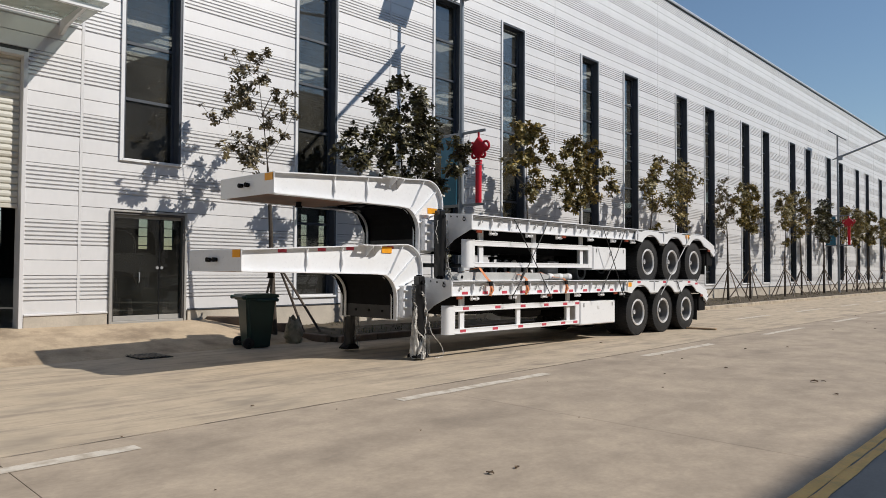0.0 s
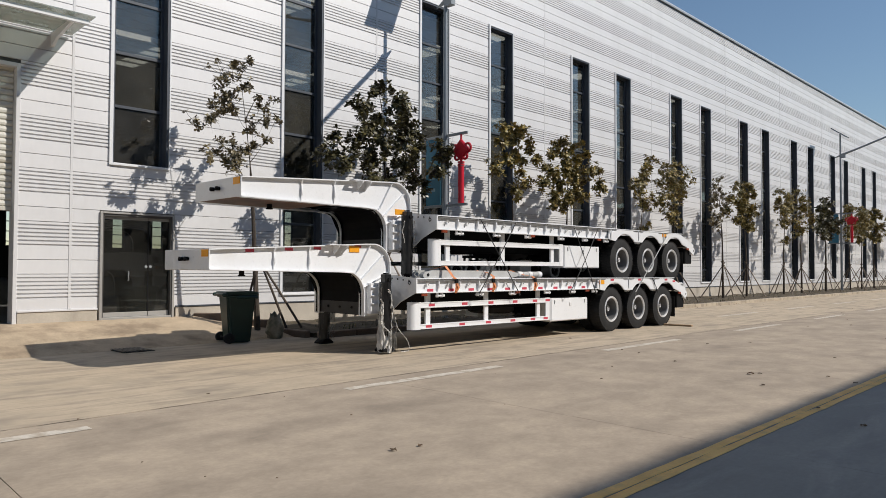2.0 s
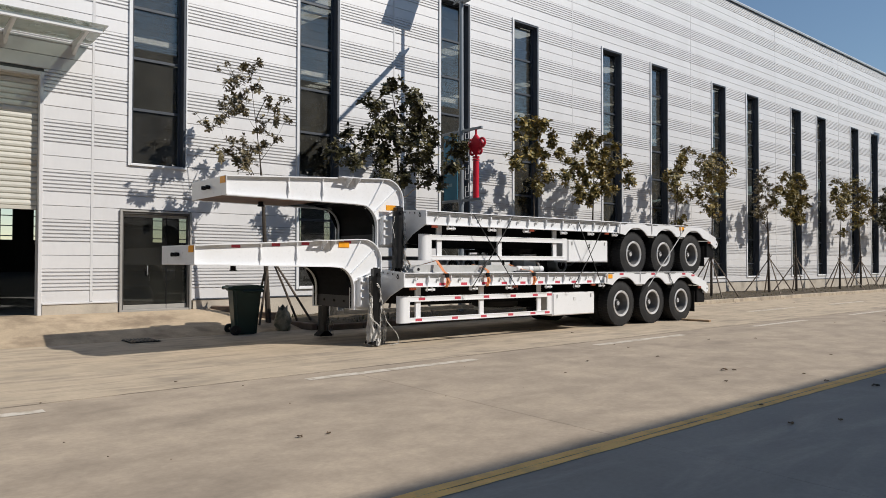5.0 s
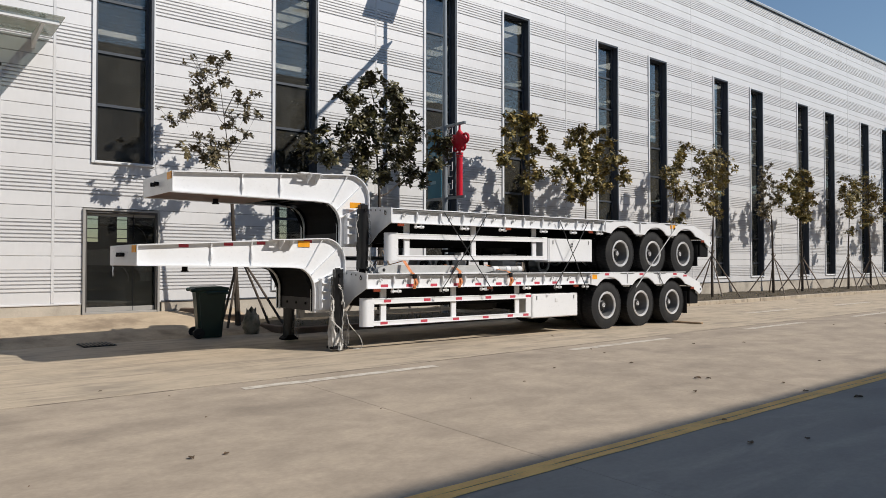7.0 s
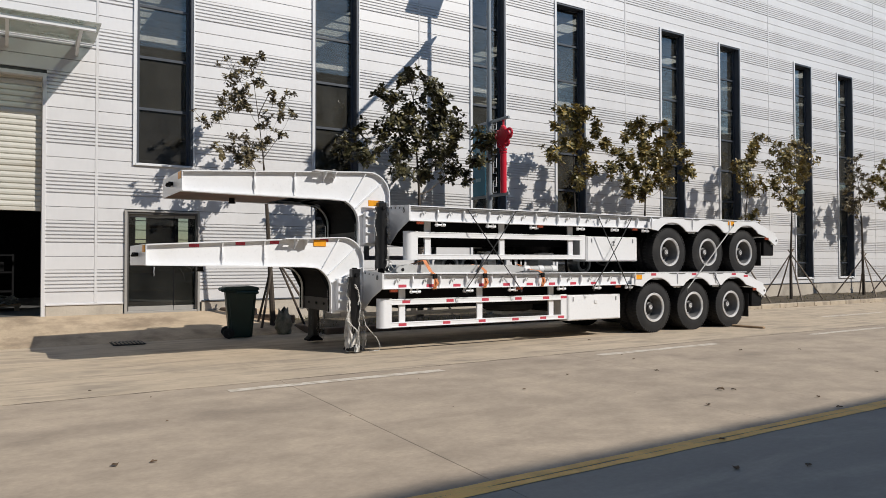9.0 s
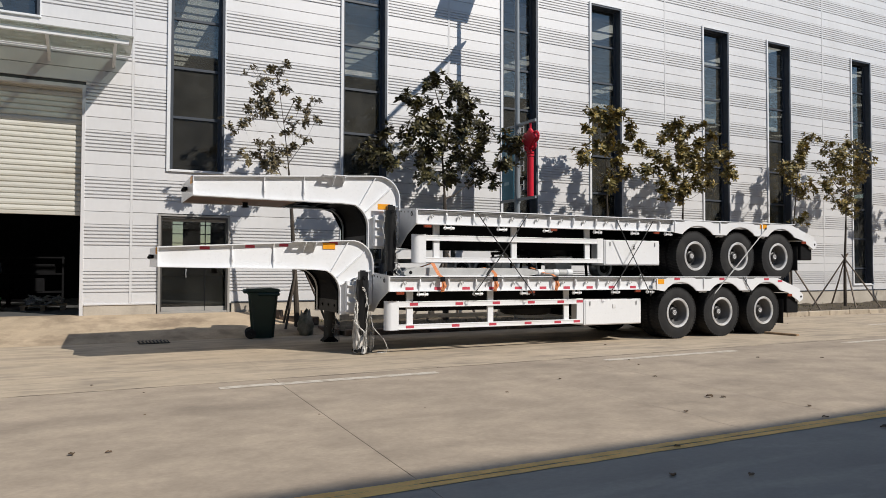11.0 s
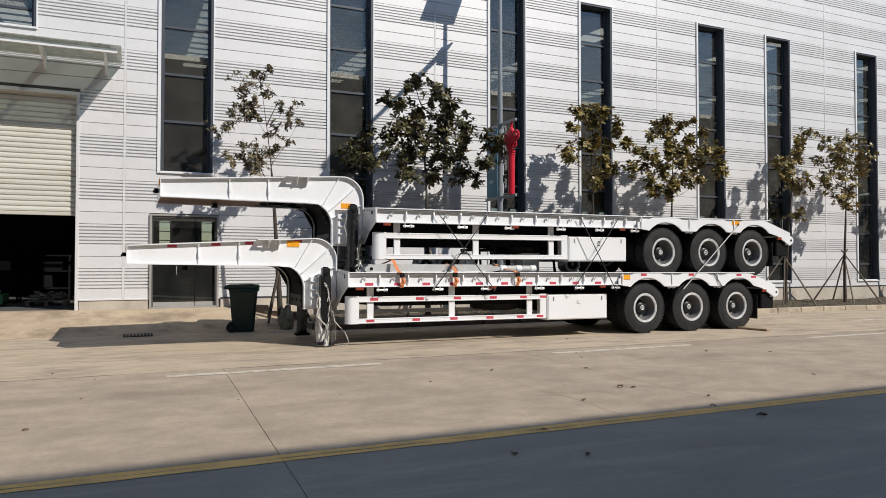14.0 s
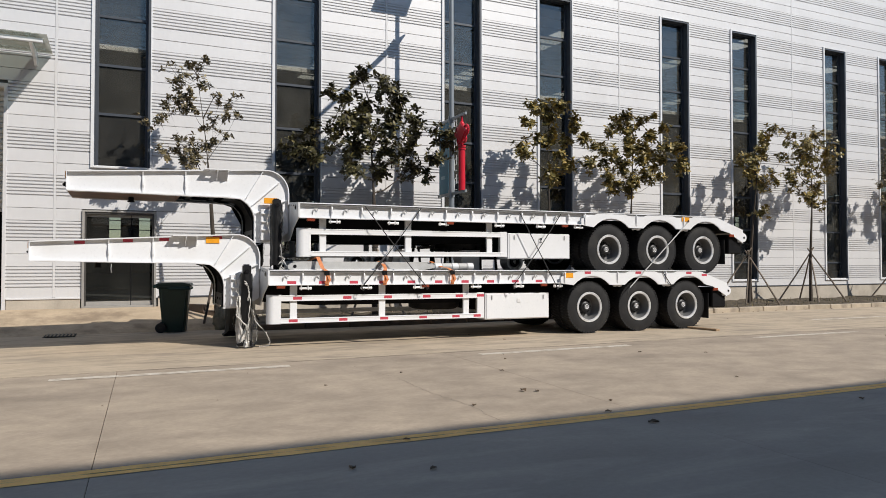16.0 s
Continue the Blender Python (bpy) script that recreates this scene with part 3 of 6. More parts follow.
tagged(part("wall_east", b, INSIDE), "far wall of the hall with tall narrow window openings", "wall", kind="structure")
bars = B()
for y in FAR:
    for z in (4.3, 5.4, 6.5, 7.6, 8.7):
        box(bars, HALL_BACK - 0.2, HALL_BACK - 0.1, y, y + 1.2, z, z + 0.1)
tagged(part("far_window_bar", bars, FRAME), "dark glazing bars in the far wall's windows", "window", kind="structure")
for n, y in (("wall_south", HALL_Y0), ("wall_north", HALL_Y1)):
    tagged(part(n, box(B(), HALL_BACK, WALL - 0.03, y - 0.15, y + 0.15, 0, EAVE), CLAD), "plain end wall of the hall", "wall", kind="structure")
# Unseen screen, added to black out the view through the raised shutter.
tagged(part("partition_wall", box(B(), -24.2, -24.0, -12.0, 4.6, 0.4, 7.5), CHASSIS), "added black screen that keeps the hall behind the shutter dark", "wall", kind="structure")
girt = thing("wall_girt", "white steel girt behind the hall's windows", "beam", (WALL - 0.41, 0, 6.62), kind="structure")
part("flange", box(B(), -0.06, 0.06, HALL_Y0 + 1, HALL_Y1 - 1, 0.045, 0.06), INBEAM, girt)
part("web", box(B(), 0.04, 0.06, HALL_Y0 + 1, HALL_Y1 - 1, -0.045, 0.045), INBEAM, girt)
part("flange", box(B(), -0.06, 0.06, HALL_Y0 + 1, HALL_Y1 - 1, -0.06, -0.045), INBEAM, girt)

# glazed door
door = thing("door_1", "glazed double door in a grey aluminium frame, closed", "door", (WALL, DOOR[0], DOOR[2]), kind="structure")
dw, dh = DOOR[1] - DOOR[0], DOOR[3] - DOOR[2]
fr = B()
box(fr, -0.12, 0.05, 0.0, 0.055, 0, dh, 0.006)
box(fr, -0.12, 0.05, dw - 0.05, dw, 0, dh, 0.006)
box(fr, -0.12, 0.05, 0.055, dw - 0.05, dh - 0.04, dh, 0.006)
box(fr, -0.12, 0.03, 0.055, dw - 0.05, 0.0, 0.05, 0.006)
part("door_frame", fr, ALU, door)
fr = B()
box(fr, -0.10, 0.02, 0.056, 0.088, 0.051, dh - 0.041, 0.004)
box(fr, -0.10, 0.02, dw - 0.088, dw - 0.051, 0.051, dh - 0.041, 0.004)
box(fr, -0.10, 0.02, 0.089, dw - 0.089, dh - 0.09, dh - 0.041, 0.004)
part("door_stop", fr, DOORSTOP, door, "dark bronze inner frame")
for y0, y1 in ((0.09, 1.035), (1.047, dw - 0.09)):
    leaf = part("leaf", box(B(), -0.075, -0.065, y0 + 0.004, y1 - 0.004, 0.15, dh - 0.15), DOORGLASS, door, "clear plate glass")
    leaf.visible_shadow = False
    part("bottom_rail", box(B(), -0.09, -0.05, y0, y1, 0.052, 0.15, 0.004), ALU, door)
    part("top_rail", box(B(), -0.09, -0.05, y0, y1, dh - 0.15, dh - 0.092, 0.004), ALU, door)
part("edge_seal", box(B(), -0.078, -0.062, 1.030, 1.052, 0.055, dh - 0.1), CHASSIS, door)
for y in (0.995, 1.09):
    lk = B()
    tube(lk, [(-0.064, y, 1.12), (-0.045, y, 1.12)], 0.03, 16)
    part("lock", lk, STEELGREY, door, "round chrome lock")
hd = B()
tube(hd, [(-0.064, 0.62, 0.82), (-0.03, 0.62, 0.84), (-0.02, 0.61, 0.92), (-0.03, 0.62, 1.0), (-0.064, 0.62, 1.02)], 0.012, 8)
part("door_handle", hd, STEELGREY, door)

# roller shutter, half raised
gate = thing("door_2", "cream roller shutter, half raised over a dark opening", "door", (WALL, GATE[0], GATE[2]), kind="structure")
gw, gh = GATE[1] - GATE[0], GATE[3] - GATE[2]
slat = finish("slat", prism(B(), [(-0.19, 0.0), (-0.165, 0.02), (-0.158, 0.06), (-0.165, 0.10), (-0.19, 0.118), (-0.20, 0.118), (-0.20, 0.0)], "y", 0.02, gw - 0.02), SHUTTER)
zz = 2.27
while zz < gh - 0.02:
    s = part("slat", slat, None, gate)
    s.location.z = zz
    zz += 0.12
part("bottom_bar", box(B(), -0.21, -0.15, 0.02, gw - 0.02, 2.19, 2.27, 0.008), SHUTTER, gate)
for y0, y1 in ((-0.06, 0.02), (gw - 0.015, gw + 0.06)):
    part("guide_rail", box(B(), -0.30, 0.02, y0, y1, -0.05, gh + 0.06, 0.006), STRIP, gate)
part("lintel", box(B(), -0.30, 0.015, -0.06, gw + 0.06, gh - 0.01, gh + 0.07, 0.006), STRIP, gate)

# glass canopy over the shutter
can = thing("canopy", "dusty greenish glass canopy on white steel brackets over the shutter", "canopy", (WALL, 4.92, 6.0))
for i in range(5):
    y1 = -0.02 - i * 1.25
    sheet = part("glass_sheet", prism(B(), [(0.06, 0.19), (1.42, 0.22), (1.42, 0.24), (0.06, 0.21)], "y", y1 - 1.248, y1), CANOPY, can)
for i in range(5):
    y = -0.35 - i * 1.25
    part("bracket", prism(B(), [(0.0, -0.1), (0.0, 0.18), (0.08, 0.17), (1.25, 0.175), (1.25, 0.12), (0.3, 0.0), (0.08, -0.1)], "y", y - 0.03, y + 0.03), TRIM, can)
    clamp = B()
    for dx in (-0.1, 0.1):
        tube(clamp, [(1.18, y, 0.2), (1.18 + 0.02, y + dx, 0.28)], 0.012, 6)
        tube(clamp, [(1.20, y + dx, 0.27), (1.20, y + dx, 0.30)], 0.03, 8)
    part("spider_clamp", clamp, STEELGREY, can)
part("front_beam", box(B(), 1.27, 1.33, -6.2, -0.1, 0.08, 0.17, 0.008), TRIM, can)

# things inside the open shutter
skip = thing("scrap_skip", "low green steel skip heaped with scrap", "skip", (WALL - 2.9, 1.4, 0.4))
b = B()
prism(b, [(-0.45, 0.06), (0.45, 0.06), (0.55, 0.3), (0.5, 0.3), (0.42, 0.1), (-0.42, 0.1), (-0.5, 0.3), (-0.55, 0.3)], "y", -0.8, 0.8)
box(b, -0.5, 0.5, -0.8, -0.76, 0.06, 0.3)
box(b, -0.5, 0.5, 0.76, 0.8, 0.06, 0.3)
part("tray", b, SKIPGREEN, skip)
b = B()
rr = random.Random(8)
for i in range(90):
    m = pose(rr.uniform(-0.35, 0.35), rr.uniform(-0.65, 0.65), rr.uniform(0.14, 0.34), rr.uniform(0, 180), rr.uniform(0, 180), rr.uniform(0, 180))
    box(b, -0.12, 0.12, -0.02, 0.02, -0.008, 0.008, turn=m)
tagged(part("scrap", b, SCRAP, skip), kind="stuff")
for i in range(4):
    part("foot", box(B(), -0.4 if i % 2 else 0.32, -0.32 if i % 2 else 0.4, -0.7 if i < 2 else 0.62, -0.62 if i < 2 else 0.7, 0.0, 0.06), CHASSIS, skip)
pal = thing("pallet", "wooden pallet loaded with loose metal offcuts", "pallet", (WALL - 2.95, 3.15, 0.4))
for y in (-0.42, 0, 0.42):
    part("runner", box(B(), -0.5, 0.5, y - 0.05, y + 0.05, 0.0, 0.1), PLANK, pal)
for i in range(7):
    part("board", box(B(), -0.5 + i * 0.15, -0.4 + i * 0.15, -0.5, 0.5, 0.1, 0.125), PLANK, pal)
b = B()
for i in range(80):
    m = pose(rr.uniform(-0.35, 0.35), rr.uniform(-0.38, 0.38), rr.uniform(0.14, 0.32), rr.uniform(0, 180), rr.uniform(-30, 30), rr.uniform(0, 180))
    box(b, -0.1, 0.1, -0.02, 0.02, -0.008, 0.008, turn=m)
tagged(part("metal_scrap", b, SCRAP, pal), kind="stuff")
# Rack and boxes: the hall's gloom is put into their near-black colour.
rack = thing("storage_rack", "storage rack coloured near-black for the dim hall, with boxes", "rack", (WALL - 5.2, 2.2, 0.4))
for x in (-0.3, 0.3):
    for y in (-1.3, 0.0, 1.3):
        part("post", box(B(), x - 0.025, x + 0.025, y - 0.025, y + 0.025, 0, 1.35), CHASSIS, rack)
for z in (0.35, 0.85, 1.3):
    part("shelf", box(B(), -0.32, 0.32, -1.32, 1.32, z, z + 0.04), CHASSIS, rack)
for i, (y, z, w, h) in enumerate(((-0.9, 0.39, 0.5, 0.3), (0.5, 0.39, 0.7, 0.36), (-0.4, 0.89, 0.45, 0.28), (0.8, 0.89, 0.6, 0.25))):
    tagged(part("storage_box", box(B(), -0.25, 0.25, y - w / 2, y + w / 2, z, z + h, 0.01), CHASSIS if i % 2 else FRAME), "plain storage box standing on the rack", "box", "boxes on the rack").location = rack.location

# the hall across the road, which shades the near lane
tagged(part("opposite_hall", box(B(), 12.5, 40, -30, 130, 0, 14.28), material("opposite_cladding", (0.15, 0.15, 0.15), 0.5, var=0.05, scale=0.6, stretch=(1, 0.2, 8))), "plain grey hall across the road", "hall", kind="structure")
tagged(part("pavement", box(B(), 9.6, 12.5, -30, 130, -0.05, 0.12, 0.01), KERB), "plain pavement along the far side of the road", "pavement", kind="structure")


# ---- the two low-bed trailers ----
XC, YB = -9.38, 16.4            # middle line and middle axle of the lower trailer


def sy(pts):
    return [(y - YB, z) for y, z in pts]


NECK_X, HALF_W = 0.67, 1.41
under = [(5.07, 1.43), (7.5, 1.405)] + arc(7.55, 1.0, 0.42, 78, 0, 7)[1:] + [(7.97, 0.62)]
over = [(5.07, 1.727), (6.2, 1.79), (8.0, 1.893)] + arc(8.16, 1.5, 0.40, 84, 0, 7) + [(8.56, 1.30)]


def wheel_parts(parent, x, y, side):
    """One tyre with its rim and hub, its outer face towards side."""
    w = new("wheel")
    w.parent = parent
    w.location = (x, y, 0.535)
    w.rotation_euler = (random.uniform(0, 6), 0, 0 if side > 0 else math.pi)
    part("tyre", TYRE, None, w)
    part("tread", TREAD, None, w)
    part("rim", RIMMESH, None, w, "silver painted steel rim")
    part("barrel", BARRELMESH, None, w)
    part("hub", HUBMESH, None, w)
    part("hub_cap", CAPMESH, None, w)
    return w


b = lathe(B(), [(0.14, 0.295), (0.150, 0.33), (0.152, 0.40), (0.140, 0.47), (0.132, 0.508), (0.10, 0.525), (0.0, 0.529), (-0.10, 0.525), (-0.128, 0.505), (-0.152, 0.42), (-0.150, 0.33), (-0.14, 0.295)], 48)
TYRE = finish("tyre", b, RUBBER, True)
b = B()
for i in range(50):
    a = 360 / 50 * i
    for s in (-1, 1):
        m = Matrix.Rotation(radians(a + (4.5 if s > 0 else 0)), 4, "X")
        box(b, 0.035 if s > 0 else -0.138, 0.138 if s > 0 else -0.035, -0.022, 0.022, 0.50, 0.535, turn=m)
    box(b, -0.028, 0.028, -0.022, 0.022, 0.515, 0.535, turn=Matrix.Rotation(radians(a + 2), 4, "X"))
TREAD = finish("tread", b, RUBBER)
b = lathe(B(), [(0.136, 0.298), (0.152, 0.312), (0.160, 0.306), (0.160, 0.296), (0.150, 0.288), (0.150, 0.280), (0.158, 0.276), (0.156, 0.266), (0.142, 0.260), (0.10, 0.262), (0.10, 0.28)], 44)
RIMMESH = finish("rim", b, RIM, True)
b = lathe(B(), [(0.141, 0.262), (0.06, 0.252), (-0.04, 0.240), (-0.075, 0.228), (-0.08, 0.06), (-0.095, 0.06), (-0.095, 0.255), (0.06, 0.275)], 44)
for i in range(8):
    a = radians(45 * i)
    tube(b, [(-0.078, 0.197 * math.cos(a), 0.197 * math.sin(a)), (-0.072, 0.197 * math.cos(a), 0.197 * math.sin(a))], 0.024, 10)
BARRELMESH = finish("barrel", b, BARREL, True)
b = lathe(B(), [(-0.079, 0.02), (-0.074, 0.165), (-0.06, 0.165), (-0.05, 0.125), (-0.02, 0.112), (0.02, 0.105), (0.03, 0.085), (0.055, 0.078), (0.06, 0.06), (0.06, 0.01), (-0.06, 0.01)], 28)
for i in range(10):
    a = radians(36 * i)
    tube(b, [(-0.062, 0.146 * math.cos(a), 0.146 * math.sin(a)), (-0.012, 0.146 * math.cos(a), 0.146 * math.sin(a))], 0.017, 6)
HUBMESH = finish("hub", b, HUB, True)
b = lathe(B(), [(0.058, 0.034), (0.063, 0.038), (0.066, 0.044), (0.063, 0.050), (0.058, 0.046)], 20)
for k in range(3):
    box(b, 0.060, 0.064, -0.024, 0.024, -0.020 + 0.016 * k, -0.012 + 0.016 * k)
CAPMESH = finish("hub_cap", b, TRIM, True)


def build_trailer():
    t = thing("lowbed_trailer", "white three-axle low-bed trailer with a bent gooseneck", "trailer", (XC, YB, 0))
    # gooseneck: two bent I-beams
    for s in (1, -1):
        x = s * NECK_X
        beam = part("neck_web", prism(B(), sy(under + [(8.30, 0.62), (8.56, 0.80)] + over[::-1]), "x", x - 0.008, x + 0.008), WHITE, t)
        part("top_flange", strip(B(), sy(over), -0.018, x - 0.075, x + 0.075), WHITE, beam)
        part("bottom_flange", strip(B(), sy(under), -0.018, x - 0.075, x + 0.075), WHITE, beam)
        for y in (6.17, 6.83):
            zt = 1.727 + (y - 5.07) * 0.0555
            rib = prism(B(), [(0.008, 1.43), (0.024, 1.43), (0.034, 1.5), (0.055, 1.54), (0.055, 1.60), (0.034, zt - 0.09), (0.068, zt - 0.018), (0.008, zt - 0.018)], "y", y - YB - 0.01, y - YB + 0.01)
            for v in rib.verts:
                v.co.x = x + s * v.co.x
            part("stiffener", rib, WHITE, beam)
        lug = B()
        xa, xb = sorted((x + s * 0.076, x + s * 0.19))
        for y0, y1 in ((7.12, 7.21), (7.31, 7.52)):
            box(lug, xa, xb, y0 - YB, y1 - YB, 1.842, 1.856)
        for xs in ((0.076, 0.105), (0.145, 0.19)):
            xa, xb = sorted((x + s * xs[0], x + s * xs[1]))
            box(lug, xa, xb, 7.21 - YB, 7.31 - YB, 1.842, 1.856)
        for y in (7.33, 7.50):
            prism(lug, [(x + s * 0.008, 1.70), (x + s * 0.02, 1.68), (x + s * 0.06, 1.72), (x + s * 0.185, 1.81), (x + s * 0.185, 1.841), (x + s * 0.008, 1.841)], "y", y - YB - 0.006, y - YB + 0.006)
        part("lifting_lug", lug, WHITE, beam)
        for (ya, za), (yb, zb) in (((7.83, 1.40), (8.10, 1.86)), ((7.92, 1.27), (8.40, 1.70)), ((7.97, 1.13), (8.52, 1.38))):
            d = Vector((yb - ya, zb - za)).normalized()
            n = Vector((-d.y, d.x)) * 0.007
            part("gusset", prism(B(), [(ya - n.x - YB, za - n.y), (yb - n.x - YB, zb - n.y), (yb + n.x - YB, zb + n.y), (ya + n.x - YB, za + n.y)], "x", x + s * 0.008, x + s * 0.06), WHITE, beam)
        # landing-leg bracket and leg
        br = B()
        box(br, x + s * 0.008, x + s * 0.12, 8.06 - YB, 8.42 - YB, 0.66, 1.20, 0.006)
        box(br, x + s * 0.10, x + s * 0.179, 8.22 - YB, 8.38 - YB, 0.70, 1.16, 0.006)
        for z in (0.84, 0.98, 1.12):
            box(br, x + s * 0.12, x + s * 0.16, 8.07 - YB, 8.20 - YB, z - 0.008, z + 0.008)
        part("leg_bracket", br, WHITE, t)
        leg = part("landing_leg", box(B(), x + s * 0.18, x + s * 0.32, 8.23 - YB, 8.37 - YB, 0.30, 1.36, 0.012), BLACK, t)
        part("inner_leg", box(B(), x + s * 0.195, x + s * 0.285, 8.255 - YB, 8.345 - YB, 0.06, 0.30, 0.006), CHASSIS, leg)
        part("foot", prism(B(), [(8.16 - YB, 0.0), (8.44 - YB, 0.0), (8.44 - YB, 0.03), (8.35 - YB, 0.1), (8.25 - YB, 0.1), (8.16 - YB, 0.03)], "x", x + s * 0.12, x + s * 0.36), CHASSIS, leg)
        tops = B()
        tube(tops, [(x + s * 0.24, 8.30 - YB, 1.34), (x + s * 0.24, 8.30 - YB, 1.38)], 0.05, 10)
        tube(tops, [(x + s * 0.30, 8.30 - YB, 1.26), (x + s * 0.36, 8.30 - YB, 1.26)], 0.035, 8)
        part("gearbox", tops, CHASSIS, leg)
    front = part("front_plate", box(B(), -NECK_X - 0.07, NECK_X + 0.07, 5.055 - YB, 5.07 - YB, 1.415, 1.727, 0.004), WHITE, t)
    for x in (-0.1, 0.08):
        c = B()
        tube(c, [(x, 5.055 - YB, 1.58), (x, 4.99 - YB, 1.58)], [0.03, 0.035], 10)
        tube(c, [(x, 5.02 - YB, 1.58), (x + 0.06, 4.98 - YB, 1.565)], 0.018, 8)
        part("air_coupling", c, CHASSIS, front)
    part("reflector", box(B(), 0.52, 0.72, 5.043 - YB, 5.054 - YB, 1.61, 1.715, 0.003), AMBER, front, "amber reflector plate")
    part("kingpin_plate", prism(B(), sy([(5.07, 1.412), (6.75, 1.395), (6.75, 1.409), (5.07, 1.426)]), "x", -NECK_X + 0.075, NECK_X - 0.075), PRIMER, t, "brown primed kingpin plate")
    king = B()
    tube(king, [(0, 6.0 - YB, 1.40), (0, 6.0 - YB, 1.33)], 0.045, 12)
    tube(king, [(0, 6.0 - YB, 1.335), (0, 6.0 - YB, 1.315)], 0.06, 12)
    part("kingpin", king, CHASSIS, t)
    # Cover, crossbars, underside and bulkhead: black that stands for shade inside the neck.
    part("neck_cover", prism(B(), sy([(5.07, 1.69), (8.0, 1.855), (8.0, 1.865), (5.07, 1.70)]), "x", -NECK_X + 0.01, NECK_X - 0.01), CHASSIS, t)
    for y in (6.9, 7.3):
        part("neck_crossbar", box(B(), -NECK_X + 0.01, NECK_X - 0.01, y - YB, y - YB + 0.1, 1.44, 1.60), CHASSIS, t)
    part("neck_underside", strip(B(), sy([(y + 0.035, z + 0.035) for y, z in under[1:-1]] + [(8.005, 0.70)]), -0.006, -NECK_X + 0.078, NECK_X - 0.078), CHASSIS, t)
    # Added black sheets on the webs' inner faces, in place of shade.
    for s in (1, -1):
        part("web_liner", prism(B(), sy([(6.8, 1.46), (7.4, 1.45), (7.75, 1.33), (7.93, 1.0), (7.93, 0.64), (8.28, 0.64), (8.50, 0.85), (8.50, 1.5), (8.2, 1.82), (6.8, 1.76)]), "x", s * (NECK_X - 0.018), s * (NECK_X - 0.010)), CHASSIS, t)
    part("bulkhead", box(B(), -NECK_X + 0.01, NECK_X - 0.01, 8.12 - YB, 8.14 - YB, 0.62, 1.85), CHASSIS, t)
    low = B()
    box(low, -NECK_X + 0.01, NECK_X - 0.01, 7.99 - YB, 8.02 - YB, 0.64, 0.86)
    cross = part("lower_crossbar", low, HUB, t, "dark grey bolted cross plate")
    for x in (-0.35, 0.0, 0.35):
        part("bolt", tube(B(), [(x, 7.99 - YB, 0.76), (x, 7.975 - YB, 0.76)], 0.022, 8), CHASSIS, cross)
    # front wall of the load bed
    for s in (1, -1):
        w = part("bed_front", prism(B(), [(s * 0.62, 1.345), (s * HALF_W, 1.295), (s * HALF_W, 1.04), (s * 1.0, 0.86), (s * 0.72, 0.66), (s * 0.62, 0.66)], "y", 8.57 - YB, 8.585 - YB), WHITEBACK, t)
        for i in range(4):
            x = s * (0.78 + i * 0.15)
            part("hole_ring", lathe(B(), [(0.0, 0.012), (-0.004, 0.018), (-0.004, 0.006)], 10, "x", (0, 0, 0)), CHASSIS, w).matrix_basis = Matrix.Translation((x, 8.566 - YB, 1.285 - 0.012 * i)) @ Matrix.Rotation(radians(90), 4, "Z")
        part("tie_ring", lathe(B(), [(0.0, 0.028), (-0.006, 0.036), (-0.012, 0.028), (-0.006, 0.020)], 14, "x", (0, 0, 0)), CHASSIS, w).matrix_basis = Matrix.Translation((s * 1.25, 8.56 - YB, 1.21)) @ Matrix.Rotation(radians(90), 4, "Z")
    part("bed_back_plate", box(B(), -0.62, 0.62, 8.57 - YB, 8.585 - YB, 0.66, 1.34), WHITEBACK, t)
    # main beams, cross members, deck
    for s in (1, -1):
        part("main_beam", prism(B(), sy([(8.6, 1.24), (8.6, 0.72), (9.5, 0.64), (14.1, 0.64), (14.6, 0.72), (18.6, 0.72), (18.6, 1.24)]), "x", s * 0.50 - 0.06, s * 0.50 + 0.06), CHASSIS, t)
    for i in range(10):
        y = 9.0 + i * 0.95 - YB
        part("cross_member", box(B(), -1.33, 1.33, y, y + 0.08, 1.10, 1.24), CHASSIS, t)
    part("deck", box(B(), -1.40, 1.40, 8.59 - YB, 17.9 - YB, 1.245, 1.268), DECKPLATE, t, "dark grey steel deck")
    # side beams with ribs and rope hooks
    for s in (1, -1):
        sb = part("side_beam", box(B(), s * 1.335 - 0.008, s * 1.335 + 0.008, 8.586 - YB, 14.42 - YB, 1.04, 1.272), WHITE, t)
        part("upper_flange", box(B(), s * 1.30 - 0.0 if s > 0 else -1.415, 1.415 if s > 0 else -1.30, 8.586 - YB, 18.2 - YB, 1.272, 1.29, 0.003), WHITE, sb)
        part("lower_flange", box(B(), 1.30 if s > 0 else -1.41, 1.41 if s > 0 else -1.30, 8.586 - YB, 14.5 - YB, 1.026, 1.042, 0.003), WHITE, sb)
        part("end_cap", box(B(), 1.343 if s > 0 else -1.41, 1.41 if s > 0 else -1.343, 8.586 - YB, 8.60 - YB, 1.043, 1.271), WHITE, sb)
        for i in range(10):
            y = 9.16 + i * 0.545
            r = prism(B(), [(1.343, 1.043), (1.36, 1.043), (1.375, 1.10), (1.40, 1.14), (1.40, 1.20), (1.385, 1.245), (1.41, 1.271), (1.343, 1.271)] if s > 0 else [(-1.343, 1.043), (-1.36, 1.043), (-1.375, 1.10), (-1.40, 1.14), (-1.40, 1.20), (-1.385, 1.245), (-1.41, 1.271), (-1.343, 1.271)], "y", y - YB - 0.009, y - YB + 0.009)
            part("rib", r, WHITE, sb)
            if s > 0:
                hk = B()
                yy = y - 0.29 - YB
